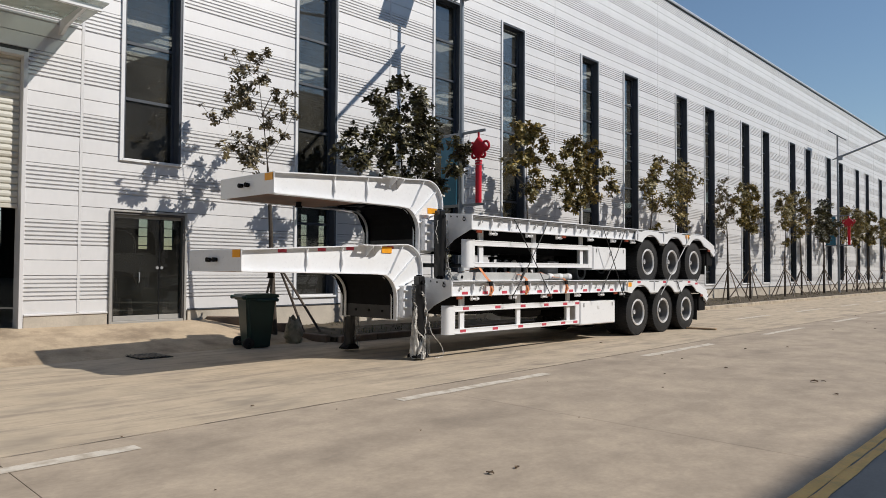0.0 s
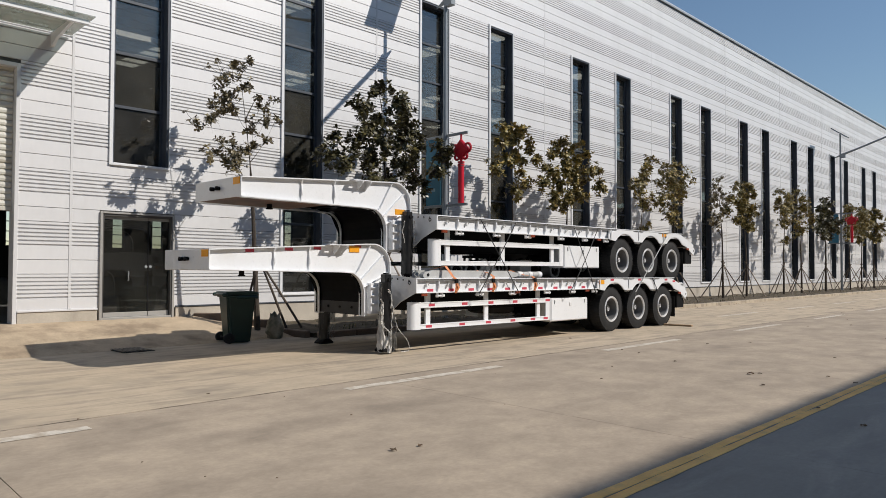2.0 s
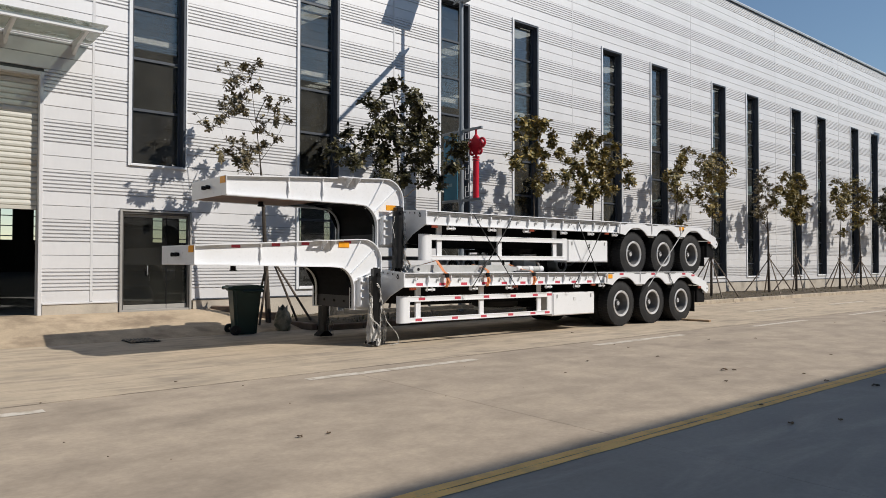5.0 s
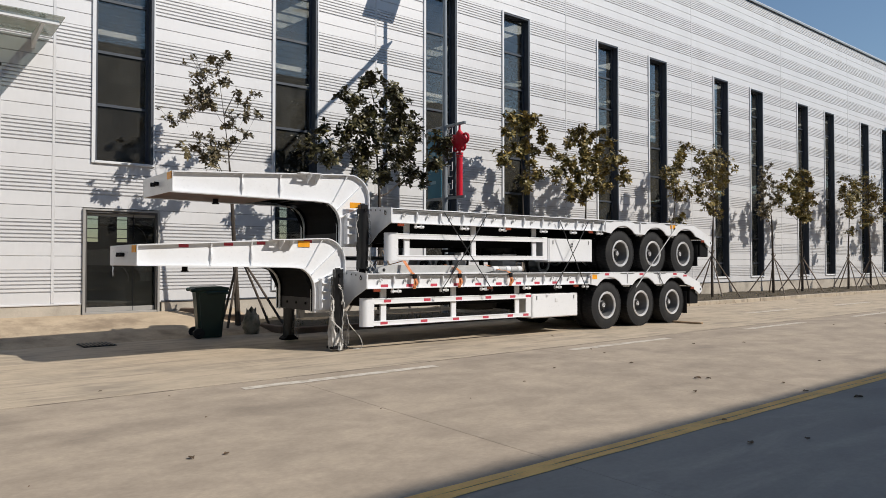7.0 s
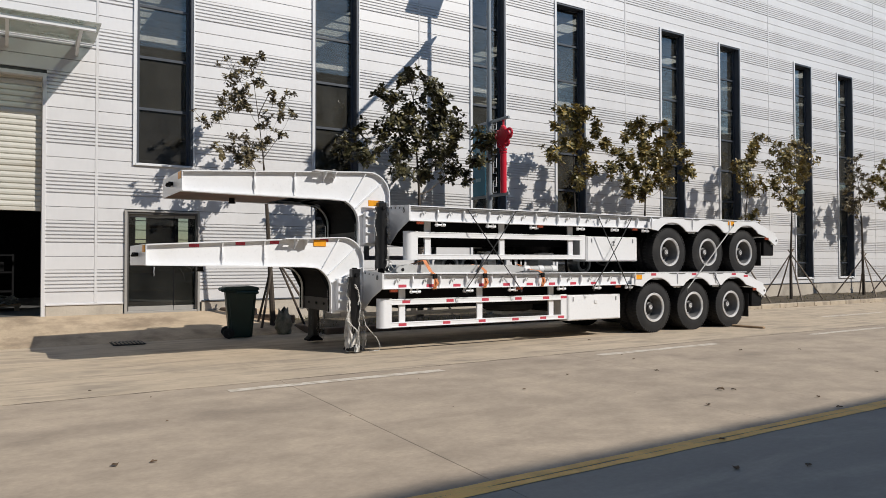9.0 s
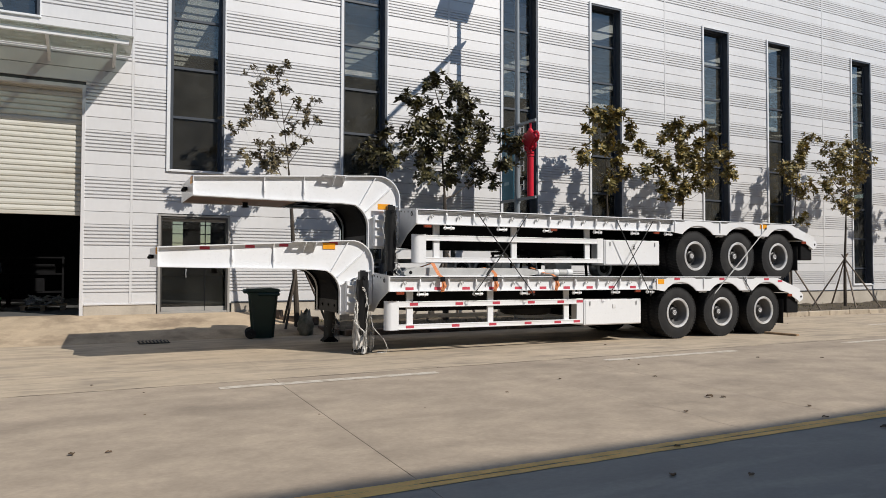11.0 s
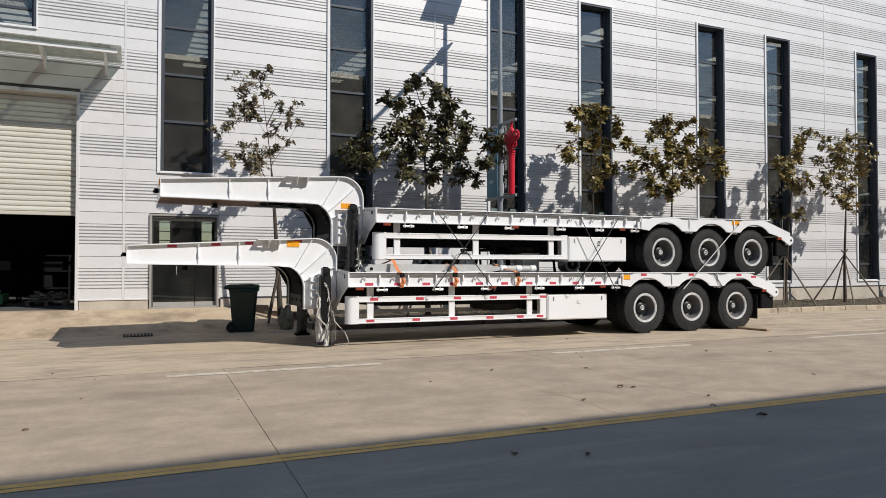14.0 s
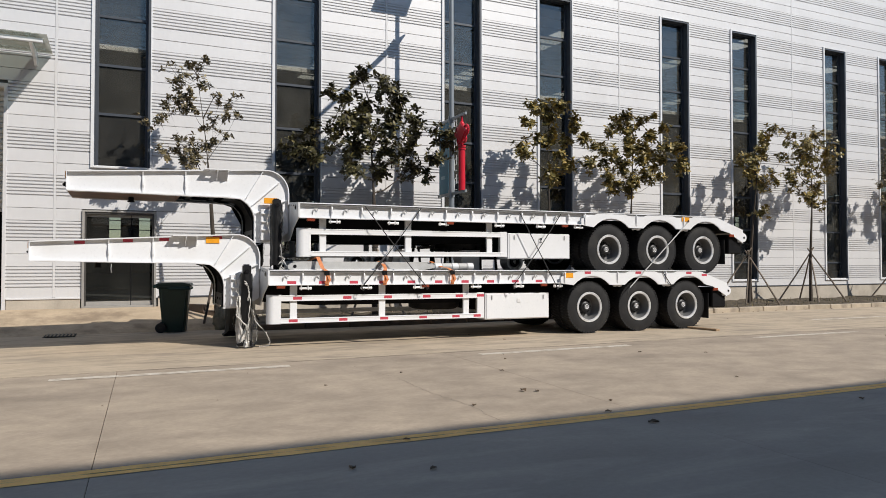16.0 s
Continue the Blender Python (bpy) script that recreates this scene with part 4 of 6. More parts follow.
                tube(hk, [(s * 1.343, yy - 0.04, 1.10), (s * 1.37, yy - 0.035, 1.15), (s * 1.375, yy - 0.01, 1.195), (s * 1.375, yy + 0.025, 1.20), (s * 1.37, yy + 0.045, 1.165)], 0.010, 6)
                part("rope_hook", hk, BEAMGREY, sb)
        for y in (9.2 - YB, 10.28 - YB, 11.28 - YB, 12.46 - YB, 13.4 - YB, 14.3 - YB, 15.78 - YB, 17.1 - YB):
            tl = B()
            tube(tl, [(s * 1.36, y - 0.09, 0.975), (s * 1.36, y + 0.09, 0.975)], 0.019, 8)
            tube(tl, [(s * 1.36, y + 0.09, 0.975), (s * 1.36, y + 0.115, 0.975)], 0.026, 8)
            for d in (-0.06, 0.055):
                box(tl, s * 1.36 - 0.03, s * 1.36 + 0.03, y + d - 0.007, y + d + 0.007, 0.945, 1.03, 0.003)
            part("outrigger_lock", tl, WHITE, t)
        for y in (8.72, 11.35, 13.9):
            part("marker_lamp", box(B(), 1.37 if s > 0 else -1.405, 1.405 if s > 0 else -1.37, y - YB, y + 0.14 - YB, 0.975, 1.022, 0.006), MARKER, t, "small amber side marker lamp")
        # fenders over the three wheels
        def arch(y, r=0.64):
            return arc(y, 0.535, r, 135, 45, 8)
        line = [(14.35, 1.03)] + arch(15.11) + arch(16.40) + arch(17.71) + [(18.42, 0.93), (18.84, 0.70)]
        fp = B()
        for (ya, za), (yb, zb) in zip(line, line[1:]):
            def high(y):
                if y > 18.05:
                    return 1.266 - (y - 18.05) * 0.33
                d = min(abs(y - w) for w in (15.11, 16.40, 17.71))
                return 1.266 - 0.11 * max(0.0, min(1.0, (d - 0.42) / 0.12))
            prism(fp, sy([(ya, za), (yb, zb), (yb, high(yb)), (ya, high(ya))]), "x", s * 1.395, s * 1.42)
        bmesh.ops.remove_doubles(fp, verts=fp.verts, dist=0.0005)
        dup = [f for f in fp.faces if abs(f.normal.x) < 0.1 and all(len(e.link_faces) > 2 for e in f.edges if abs(e.verts[0].co.x - e.verts[1].co.x) > 0.01)]
        bmesh.ops.delete(fp, geom=dup, context="FACES_ONLY")
        part("fender_plate", fp, WHITE, t)
        xa, xb = sorted((s * 1.352, s * 1.392))
        part("fender_backing", box(B(), xa, xb, 14.425 - YB, 17.98 - YB, 1.135, 1.268), WHITE, t)
        for y in (14.44, 15.755, 17.055):
            xa, xb = sorted((s * 1.4205, s * 1.445))
            part("fender_rib", prism(B(), [(xa, 1.02), (xb - 0.01, 1.05), (xb, 1.12), (xb, 1.24), (xa, 1.262)] if s > 0 else [(xb, 1.02), (xa + 0.01, 1.05), (xa, 1.12), (xa, 1.24), (xb, 1.262)], "y", y - YB - 0.012, y - YB + 0.012), WHITE, t)
        fl = B()
        strip(fl, sy(line[:-1]), 0.012, s * 0.70, s * 1.394)
        part("fender_sheet", fl, CHASSIS, t)
        end = B()
        prism(end, sy([(18.70, 0.98), (18.84, 0.95)] + arc(18.88, 0.83, 0.10, 75, -95, 9) + [(18.74, 0.72)]), "x", s * 1.36, s * 1.394)
        part("tail_bracket", end, WHITE, t)
        pin = B()
        tube(pin, [(s * 1.394, 18.90 - YB, 0.83), (s * 1.40, 18.90 - YB, 0.83)], 0.026, 10)
        part("hinge_hole", pin, CHASSIS, t)
        flap = B()
        box(flap, min(s * 0.78, s * 1.35), max(s * 0.78, s * 1.35), 18.34 - YB, 18.352 - YB, 0.22, 0.78, 0.004)
        part("mudflap", flap, RUBBER, t)
        part("tail_lamp", box(B(), 1.398 if s > 0 else -1.425, 1.425 if s > 0 else -1.398, 18.42 - YB, 18.56 - YB, 0.84, 0.90, 0.006), MARKER, t)
        # side guard and tool box
        g = new("side_guard")
        g.parent = t
        xi, xo = (1.235, 1.265) if s > 0 else (-1.265, -1.235)
        cap = [(8.70 - 0.11 * math.cos(a), -0.065 + 0.113 * math.sin(a)) for a in [k * math.pi / 16 for k in range(9)]] + [(8.82, 0.048), (8.82, 0.03), (8.70, 0.03), (8.61, -0.065)]
        cp = B()
        prism(cp, [(s * (1.22 + d), y - YB) for y, d in cap], "z", 0.372, 0.866)
        part("guard_cap", cp, WHITE, g)
        for z0, z1 in ((0.755, 0.855), (0.378, 0.466)):
            prof = [(1.232, z0), (1.265, z0), (1.268, z0 + 0.004), (1.268, z0 + 0.018), (1.262, z0 + 0.023), (1.262, z1 - 0.023), (1.268, z1 - 0.018), (1.268, z1 - 0.004), (1.265, z1), (1.232, z1)]
            part("guard_rail", prism(B(), [(s * x, z) for x, z in prof], "y", 8.80 - YB, 12.63 - YB), WHITE, g)
        for y in (8.98, 10.58, 12.27):
            part("guard_post", box(B(), xi - 0.045 * s, xo - 0.033 * s, y - YB, y + 0.12 - YB, 0.40, 1.10, 0.005), WHITE, g)
        part("guard_end", box(B(), xi, xo, 12.55 - YB, 12.70 - YB, 0.372, 0.862, 0.006), WHITE, g)
        bx = part("tool_box", box(B(), 0.86 if s > 0 else -1.262, 1.262 if s > 0 else -0.86, 12.72 - YB, 14.17 - YB, 0.335, 0.84, 0.01), WHITE, t)
        part("box_door", box(B(), 1.262 if s > 0 else -1.272, 1.272 if s > 0 else -1.262, 12.75 - YB, 14.15 - YB, 0.352, 0.825, 0.004), WHITE, bx)
        for y in (12.86, 14.03):
            part("box_hinge", box(B(), 1.272 if s > 0 else -1.285, 1.285 if s > 0 else -1.272, y - YB - 0.012, y - YB + 0.012, 0.72, 0.80, 0.003), STEELGREY, bx)
        part("box_latch", box(B(), 1.272 if s > 0 else -1.284, 1.284 if s > 0 else -1.272, 13.42 - YB, 13.50 - YB, 0.66, 0.74, 0.004), TAPEWHITE, bx)
        for y in (15.11, 16.40, 17.71):
            wheel_parts(t, s * (1.18), y - YB, s)
            wheel_parts(t, s * (0.845), y - YB, -s)
            sp = B()
            for k in range(4):
                box(sp, s * 0.55 - 0.045, s * 0.55 + 0.045, y - 0.42 + 0.06 * k - YB, y + 0.42 - 0.06 * k - YB, 0.62 + 0.022 * k, 0.638 + 0.022 * k)
            box(sp, s * 0.55 - 0.05, s * 0.55 + 0.05, y - 0.62 - YB, y - 0.50 - YB, 0.62, 0.80)
            part("leaf_spring", sp, CHASSIS, t)
    for y in (15.11, 16.40, 17.71):
        ax = B()
        tube(ax, [(-1.05, y - YB, 0.535), (1.05, y - YB, 0.535)], 0.075, 10)
        part("axle", ax, CHASSIS, t)
    part("tail_beam", box(B(), -1.36, 1.36, 18.45 - YB, 18.85 - YB, 0.46, 0.90, 0.02), CHASSIS, t)
    part("tail_ramp", prism(B(), sy([(17.9, 1.245), (18.9, 0.92), (18.9, 0.94), (17.9, 1.268)]), "x", -1.35, 1.35), DECKPLATE, t)
    for y in (13.05, 13.55):
        tank = B()
        tube(tank, [(-0.55, y - YB, 0.62), (0.75, y - YB, 0.62)], [0.16, 0.16], 14)
        part("air_tank", tank, CHASSIS, t)
    spare = lathe(B(), [(0.12, 0.25), (0.12, 0.44), (0.08, 0.52), (-0.08, 0.52), (-0.12, 0.44), (-0.12, 0.25)], 28, "z", (0.0, 12.2 - YB, 0.62))
    part("spare_tyre", spare, RUBBER, t, smooth=True)
    return t


lower = build_trailer()
DROP = radians(-0.28)
upper = copy_thing(lower, Matrix.Translation((XC, YB + 0.51, 1.195)) @ Matrix.Rotation(radians(0.12), 4, "X"))
lower.rotation_euler = (DROP, 0, 0)
part("reflector", box(B(), NECK_X + 0.010, NECK_X + 0.022, 7.66 - YB, 7.88 - YB, 1.735, 1.84, 0.003), AMBER, lower, "amber reflector plate")
part("reflector", box(B(), NECK_X + 0.12, NECK_X + 0.135, 8.11 - YB, 8.34 - YB, 1.30, 1.40, 0.003), AMBER, upper, "amber reflector plate")
tagged(upper, "white low-bed trailer stacked on another trailer's deck, tied down with cables")
tagged(lower, "white low-bed trailer with red reflective tape, carrying another trailer")
part("reflector", box(B(), 1.4215, 1.43, 14.42 - YB, 14.64 - YB, 1.14, 1.235, 0.002), AMBER, lower, "amber reflector plate")
part("reflector", box(B(), 1.4215, 1.43, 17.0 - YB, 17.22 - YB, 1.16, 1.25, 0.002), AMBER, upper, "amber reflector plate")
for k, (w, z) in enumerate(((0.05, 0.74), (0.06, 0.715), (0.03, 0.69), (0.06, 0.665))):
    part("emblem_bar", box(B(), 1.2845, 1.2855, 13.46 - YB - w / 2, 13.46 - YB + w / 2, z, z + 0.014), CHASSIS, upper)
# reflective tape on the lower trailer alone
tape = finish("tape", box(B(), -0.0015, 0.0015, -0.075, 0.075, -0.024, 0.024), RED)


def tape_at(x, y, z):
    q = part("reflective_tape", tape, None, lower, "red reflective tape")
    q.location = (x, y - YB, z)


for y in (8.98, 9.86, 10.62, 11.38, 12.05, 12.5):
    tape_at(1.2636, y + 0.12, 0.805)
    tape_at(1.2636, y + 0.05, 0.422)
for i in range(10):
    tape_at(1.3448, 8.98 + i * 0.545, 1.075)
for y, z in ((15.0, 1.24), (16.3, 1.24), (17.7, 1.235), (18.15, 1.19)):
    tape_at(1.4225, y, z)
for y in (5.75, 6.45, 7.0, 7.85):
    tape_at(NECK_X + 0.0766 - 0.066, y, 1.70 + (y - 5.07) * 0.0555 - 0.02)

# film wrapped round the landing legs
def sheet_round(rr, z0, z1, r0, r1, a0, span, ragged, waves):
    """A crumpled sheet round an upright line, from z1 down to a ragged hem at z0."""
    bm = B()
    n, m = 20, 26
    ph = [rr.uniform(0, 6.3) for _ in range(4)]
    hem = [ragged * (0.5 + 0.3 * math.sin(j * 0.7 + ph[0]) + 0.2 * math.sin(j * 1.7 + ph[1])) for j in range(m + 1)]
    rows = []
    for i in range(n + 1):
        t = i / n
        row = []
        for j in range(m + 1):
            a = a0 + span * j / m + 0.25 * math.sin(3 * t + ph[1])
            z = z1 + (z0 + hem[j] - z1) * t
            fold = waves * (math.sin(5 * a + ph[2] + 2.5 * t) + 0.6 * math.sin(11 * a + ph[3] - 4 * t)) * (0.4 + 0.6 * t)
            r = r0 + (r1 - r0) * t ** 1.6 + fold + rr.uniform(-0.006, 0.006)
            row.append(bm.verts.new((r * math.cos(a), r * math.sin(a), z + rr.uniform(-0.008, 0.008))))
        rows.append(row)
    for u, w in zip(rows, rows[1:]):
        for j in range(m):
            bm.faces.new((u[j], u[j + 1], w[j + 1], w[j]))
    return bm


def held(s, z, f):
    """A place on a wrapped leg: s across it as seen from the road, f out towards the road."""
    return Vector((0.3 * s + 0.95 * f, 0.95 * s - 0.3 * f, z))


def along(pts, t):
    f = min(len(pts) - 1.001, t * (len(pts) - 1))
    k = int(f)
    return tuple(a + (b - a) * (f - k) for a, b in zip(pts[k], pts[k + 1]))


def torn_sheet(rr, left, right, rough, out):
    """A crumpled sheet hung between two edges, given as (across, height)."""
    bm = B()
    n, m = 22, 8
    ph = rr.uniform(0, 6.3)
    rows = []
    for i in range(n + 1):
        t = i / n
        a, b = along(left, t), along(right, t)
        row = []
        for j in range(m + 1):
            k = j / m
            s, z = a[0] + (b[0] - a[0]) * k, a[1] + (b[1] - a[1]) * k
            f = out + rough * (math.sin(9 * k + 5 * t + ph) + 0.7 * math.sin(17 * k - 7 * t + ph)) - 0.12 * abs(s) + rr.uniform(-0.3, 0.3) * rough
            row.append(bm.verts.new(held(s + rr.uniform(-0.008, 0.008), max(0.004, z + rr.uniform(-0.015, 0.015)), f)))
        rows.append(row)
    for u, w in zip(rows, rows[1:]):
        for j in range(m):
            bm.faces.new((u[j], u[j + 1], w[j + 1], w[j]))
    return bm


def strand(rr, pts, half, out=0.125):
    """A twisted rope of film through (across, height) places."""
    bm = B()
    n = 6 * (len(pts) - 1)
    line = []
    for i in range(n + 1):
        s, z = along(pts, i / n)
        line.append(held(s + rr.uniform(-0.008, 0.008), max(half, z), out + rr.uniform(-0.012, 0.012)))
    tube(bm, line, [half * rr.uniform(0.55, 1.0) for _ in line], 5)
    return bm


def wrap(x, y, z0, z1, seed, upper, near):
    rr = random.Random(seed)
    f = thing("stretch_film", "black wrap and torn milky stretch film round a trailer's landing leg", "plastic film", (x, y, z0))
    H = z1 - z0
    part("black_wrap", sheet_round(rr, H * (0.08 if upper else 0.04), H, 0.106, 0.098, 0.0, 6.28, 0.06 * H, 0.006), BLACK, f, "shiny black wrap", smooth=True)
    if upper:
        part("film_sheet", torn_sheet(rr, [(0.06, 1.1), (0.09, 0.7), (0.08, 0.3)], [(0.11, 1.1), (0.15, 0.7), (0.13, 0.3)], 0.012, 0.10), FILM, f, "thin milky film", smooth=True)
    else:
        part("film_sheet", torn_sheet(rr, [(0.06, 0.82), (0.09, 0.55), (0.05, 0.3), (0.07, 0.02)], [(0.10, 0.82), (0.19, 0.55), (0.21, 0.3), (0.19, 0.02)], 0.016, 0.09), FILM, f, "thin milky film", smooth=True)
        part("film_sheet", torn_sheet(rr, [(-0.19, 1.22), (-0.16, 1.0), (-0.11, 0.84)], [(-0.10, 1.22), (-0.10, 1.0), (-0.09, 0.84)], 0.01, 0.10), FILM, f, "thin milky film", smooth=True)
    if not near:
        return f
    if upper:
        lines = [([(0.08, 0.5), (0.10, 0.34), (0.12, 0.24), (0.05, 0.16), (0.14, 0.22), (0.20, 0.12), (0.10, 0.06), (0.24, 0.04)], 0.010), ([(0.06, 0.3), (0.15, 0.26), (0.10, 0.12), (0.19, 0.05), (0.27, 0.02)], 0.012), ([(0.10, 0.04), (0.18, 0.09), (0.23, 0.015), (0.12, 0.02)], 0.011), ([(-0.10, 1.1), (-0.14, 0.9), (-0.11, 0.7)], 0.008)]
    else:
        lines = [([(0.00, 1.12), (0.05, 1.06), (0.0, 1.08), (0.06, 1.02), (0.07, 0.92), (0.05, 0.78)], 0.011), ([(-0.13, 0.74), (-0.11, 0.62), (-0.14, 0.54), (-0.03, 0.42), (0.05, 0.34), (0.03, 0.28)], 0.014), ([(0.06, 0.95), (0.10, 0.78), (0.07, 0.55), (0.06, 0.34), (0.02, 0.0)], 0.010), ([(-0.15, 0.95), (-0.10, 0.88), (-0.14, 0.76), (-0.12, 0.68)], 0.010), ([(0.14, 0.62), (0.18, 0.44), (0.36, 0.24), (0.42, 0.10), (0.40, 0.02), (0.24, 0.01)], 0.008)]
        part("film_tail", torn_sheet(rr, [(0.02, 0.38), (0.0, 0.28), (-0.06, 0.14), (-0.09, 0.0)], [(0.06, 0.38), (0.06, 0.28), (0.08, 0.14), (0.08, 0.0)], 0.018, 0.13), FILMTAIL, f, "bunched white film", smooth=True)
        p = part("film_tail", torn_sheet(rr, [(-0.06, 0.86), (-0.10, 0.55), (-0.12, 0.25), (-0.14, 0.02)], [(-0.01, 0.86), (0.0, 0.55), (0.06, 0.25), (0.10, 0.0)], 0.02, 0.115), FILMTAIL, f, "bunched white film", smooth=True)
        p.rotation_euler = (0, 0, -0.62)
    for pts, half in lines:
        part("film_strand", strand(rr, pts, half), FILMTAIL, f, "twisted white film")
    return f


for x, seed in ((XC + 0.91, 5), (XC - 0.91, 9)):
    wrap(x, 8.30, 0.02, 1.26, seed, False, seed == 5)
    wrap(x, 8.81, 1.26, 2.46, seed + 1, True, seed == 5)


# loose loading beams on the lower deck, under orange straps
def loading_beam(x, y0, y1, z, label, group):
    r = thing("loading_beam", label, "steel beam", (x, (y0 + y1) / 2, z), group)
    L = (y1 - y0) / 2
    prof = [(-L, 0.04), (-L + 0.06, 0.0), (L - 0.3, 0.0), (L, 0.05), (L, 0.09), (L - 0.35, 0.15), (-L + 0.22, 0.16), (-L + 0.05, 0.125), (-L, 0.085)]
    part("beam_web", prism(B(), prof, "x", -0.05, 0.05), BEAMGREY, r)
    part("beam_lip", box(B(), -0.09, 0.09, -L + 0.1, L - 0.4, -0.0, 0.02, 0.004), WHITE, r)
    eye = B()
    tube(eye, [(-0.056, -L + 0.12, 0.075), (0.056, -L + 0.12, 0.075)], 0.03, 10)
    part("eye", eye, CHASSIS, r)
    return r


loading_beam(XC + 1.15, 8.95, 11.75, 1.31, "grey steel loading beam strapped to the lower deck", "loading beams")
loading_beam(XC + 0.85, 8.8, 12.0, 1.31, "grey steel loading beam lying behind another one", "loading beams")
roller = thing("steel_roller", "white and grey steel roller lying on the deck behind a beam", "roller", (XC + 1.15, 12.105, 1.31))
for y0, y1, r, mat in ((-0.405, -0.256, 0.068, TRIM), (-0.255, -0.051, 0.063, BEAMGREY), (-0.05, 0.084, 0.068, TRIM), (0.085, 0.274, 0.063, BEAMGREY), (0.275, 0.405, 0.068, TRIM)):
    part("drum", tube(B(), [(0, y0, 0.068), (0, y0 + 0.012, 0.068), (0, y1 - 0.012, 0.068), (0, y1, 0.068)], [r - 0.01, r, r, r - 0.01], 18), mat, roller)
part("axle", tube(B(), [(0, -0.43, 0.068), (0, 0.43, 0.068)], 0.022, 10), CHASSIS, roller)


def ribbon(bm, pts, half, thick=0.004):
    """A flat strap along pts, half as wide to both sides in y."""
    rows = [[bm.verts.new(Vector(p) + Vector((dx, dy, 0))) for dx in (0, thick) for dy in (-half, half)] for p in pts]
    for u, w in zip(rows, rows[1:]):
        for i, j in ((0, 1), (1, 3), (3, 2), (2, 0)):
            bm.faces.new((u[i], u[j], w[j], w[i]))
    return bm


for k, y in enumerate((9.57, 10.62, 11.95)):
    st = thing("ratchet_strap", "faded orange ratchet strap over the loading beams", "strap", (XC + 1.42, y, 1.25), "orange straps")
    dy = (-0.12, 0.03, -0.14)[k]
    z1 = (0.30, 0.17, 0.12)[k]
    part("webbing", ribbon(B(), [(-0.5, dy * 1.6, 0.225), (-0.15, dy, z1), (0.0, dy * 0.6, 0.10), (0.012, 0.0, 0.05), (0.006, 0.02, -0.08), (0.0, 0.0, -0.20)], 0.034), STRAP, st)
    part("ratchet", box(B(), -0.0, 0.03, -0.045, 0.045, -0.02, 0.06, 0.008), CHASSIS, st)
    part("loose_end", ribbon(B(), [(0.015, 0.02, -0.02), (0.03, 0.05, -0.10), (0.02, 0.0, -0.17), (0.03, -0.03, -0.13)], 0.022), STRAP, st)


# steel gear stowed on the lower deck
def stowed_drum(x, y, r, length, mat, label):
    g = thing("brake_drum", label, "drum", (x, y, 1.272), "drums on the deck")
    part("shell", lathe(B(), [(-length / 2, r * 0.5), (-length / 2, r * 0.92), (-length / 2 + 0.02, r), (length / 2 - 0.03, r), (length / 2, r * 0.95), (length / 2, r * 0.72), (length / 2 - 0.05, r * 0.68), (length / 2 - 0.06, r * 0.3)], 26, "x", (0, 0, r)), mat, g, smooth=True)
    part("flange", lathe(B(), [(length / 2 - 0.03, r * 0.25), (length / 2 - 0.02, r * 0.55), (length / 2 + 0.01, r * 0.5), (length / 2 + 0.02, r * 0.25)], 20, "x", (0, 0, r)), CHASSIS, g)
    return g


for x, y, r, L, mat in ((XC + 0.55, 10.35, 0.19, 0.3, STEELGREY), (XC + 0.55, 10.78, 0.19, 0.3, STEELGREY), (XC + 0.3, 11.35, 0.21, 0.3, HUB), (XC + 0.5, 13.75, 0.2, 0.3, STEELGREY)):
    stowed_drum(x, y, r, L, mat, "dull steel brake drum stowed on the lower deck" if mat is STEELGREY else "black brake drum stowed on the lower deck")
wedge = thing("steel_wedge", "pale grey steel wedge plate leaning on the lower deck", "wedge plate", (XC + 0.72, 11.2, 1.272))
part("plate", prism(B(), [(-0.24, 0), (0.2, 0), (0.16, 0.30), (-0.02, 0.44), (-0.1, 0.42)], "x", -0.02, 0.02), BEAMGREY, wedge)
part("rib", prism(B(), [(-0.1, 0.0), (0.12, 0.0), (0.1, 0.2), (-0.02, 0.3)], "x", 0.021, 0.05), BEAMGREY, wedge)
for y, h in ((11.75, 0.46), (12.45, 0.42), (13.15, 0.44)):
    g = thing("support_trestle", "black steel trestle standing on the lower deck", "trestle", (XC + 0.15, y, 1.272), "trestles on the deck")
    for yy in (-0.2, 0.2):
        for xx in (-0.35, 0.35):
            part("leg", tube(B(), [(xx, yy * 1.25, 0), (xx, yy, h)], 0.028, 8), CHASSIS, g)
        part("side_bar", box(B(), -0.4, 0.4, yy - 0.03, yy + 0.03, h, h + 0.06, 0.006), CHASSIS, g)
    part("top_bar", box(B(), -0.06, 0.06, -0.26, 0.26, h + 0.061, h + 0.12, 0.006), CHASSIS, g)
crate = thing("parts_box", "pale grey steel parts box on the lower deck", "box", (XC + 0.35, 12.78, 1.272))
part("box_body", box(B(), -0.2, 0.2, -0.2, 0.2, 0.0, 0.40, 0.012), WHITEBACK, crate)
part("lid", box(B(), -0.21, 0.21, -0.21, 0.21, 0.401, 0.43, 0.008), WHITEBACK, crate)
pipe = thing("steel_pipe", "long dark steel pipe lying across the stowed gear", "pipe", (XC + 0.95, 9.3, 1.29))
part("tube", tube(B(), [(0, 0, 0.05), (0, 3.2, 0.05)], 0.04, 12), HUB, pipe)
part("end_collar", tube(B(), [(0, 0.0, 0.05), (0, 0.08, 0.05)], 0.052, 12), STEELGREY, pipe)


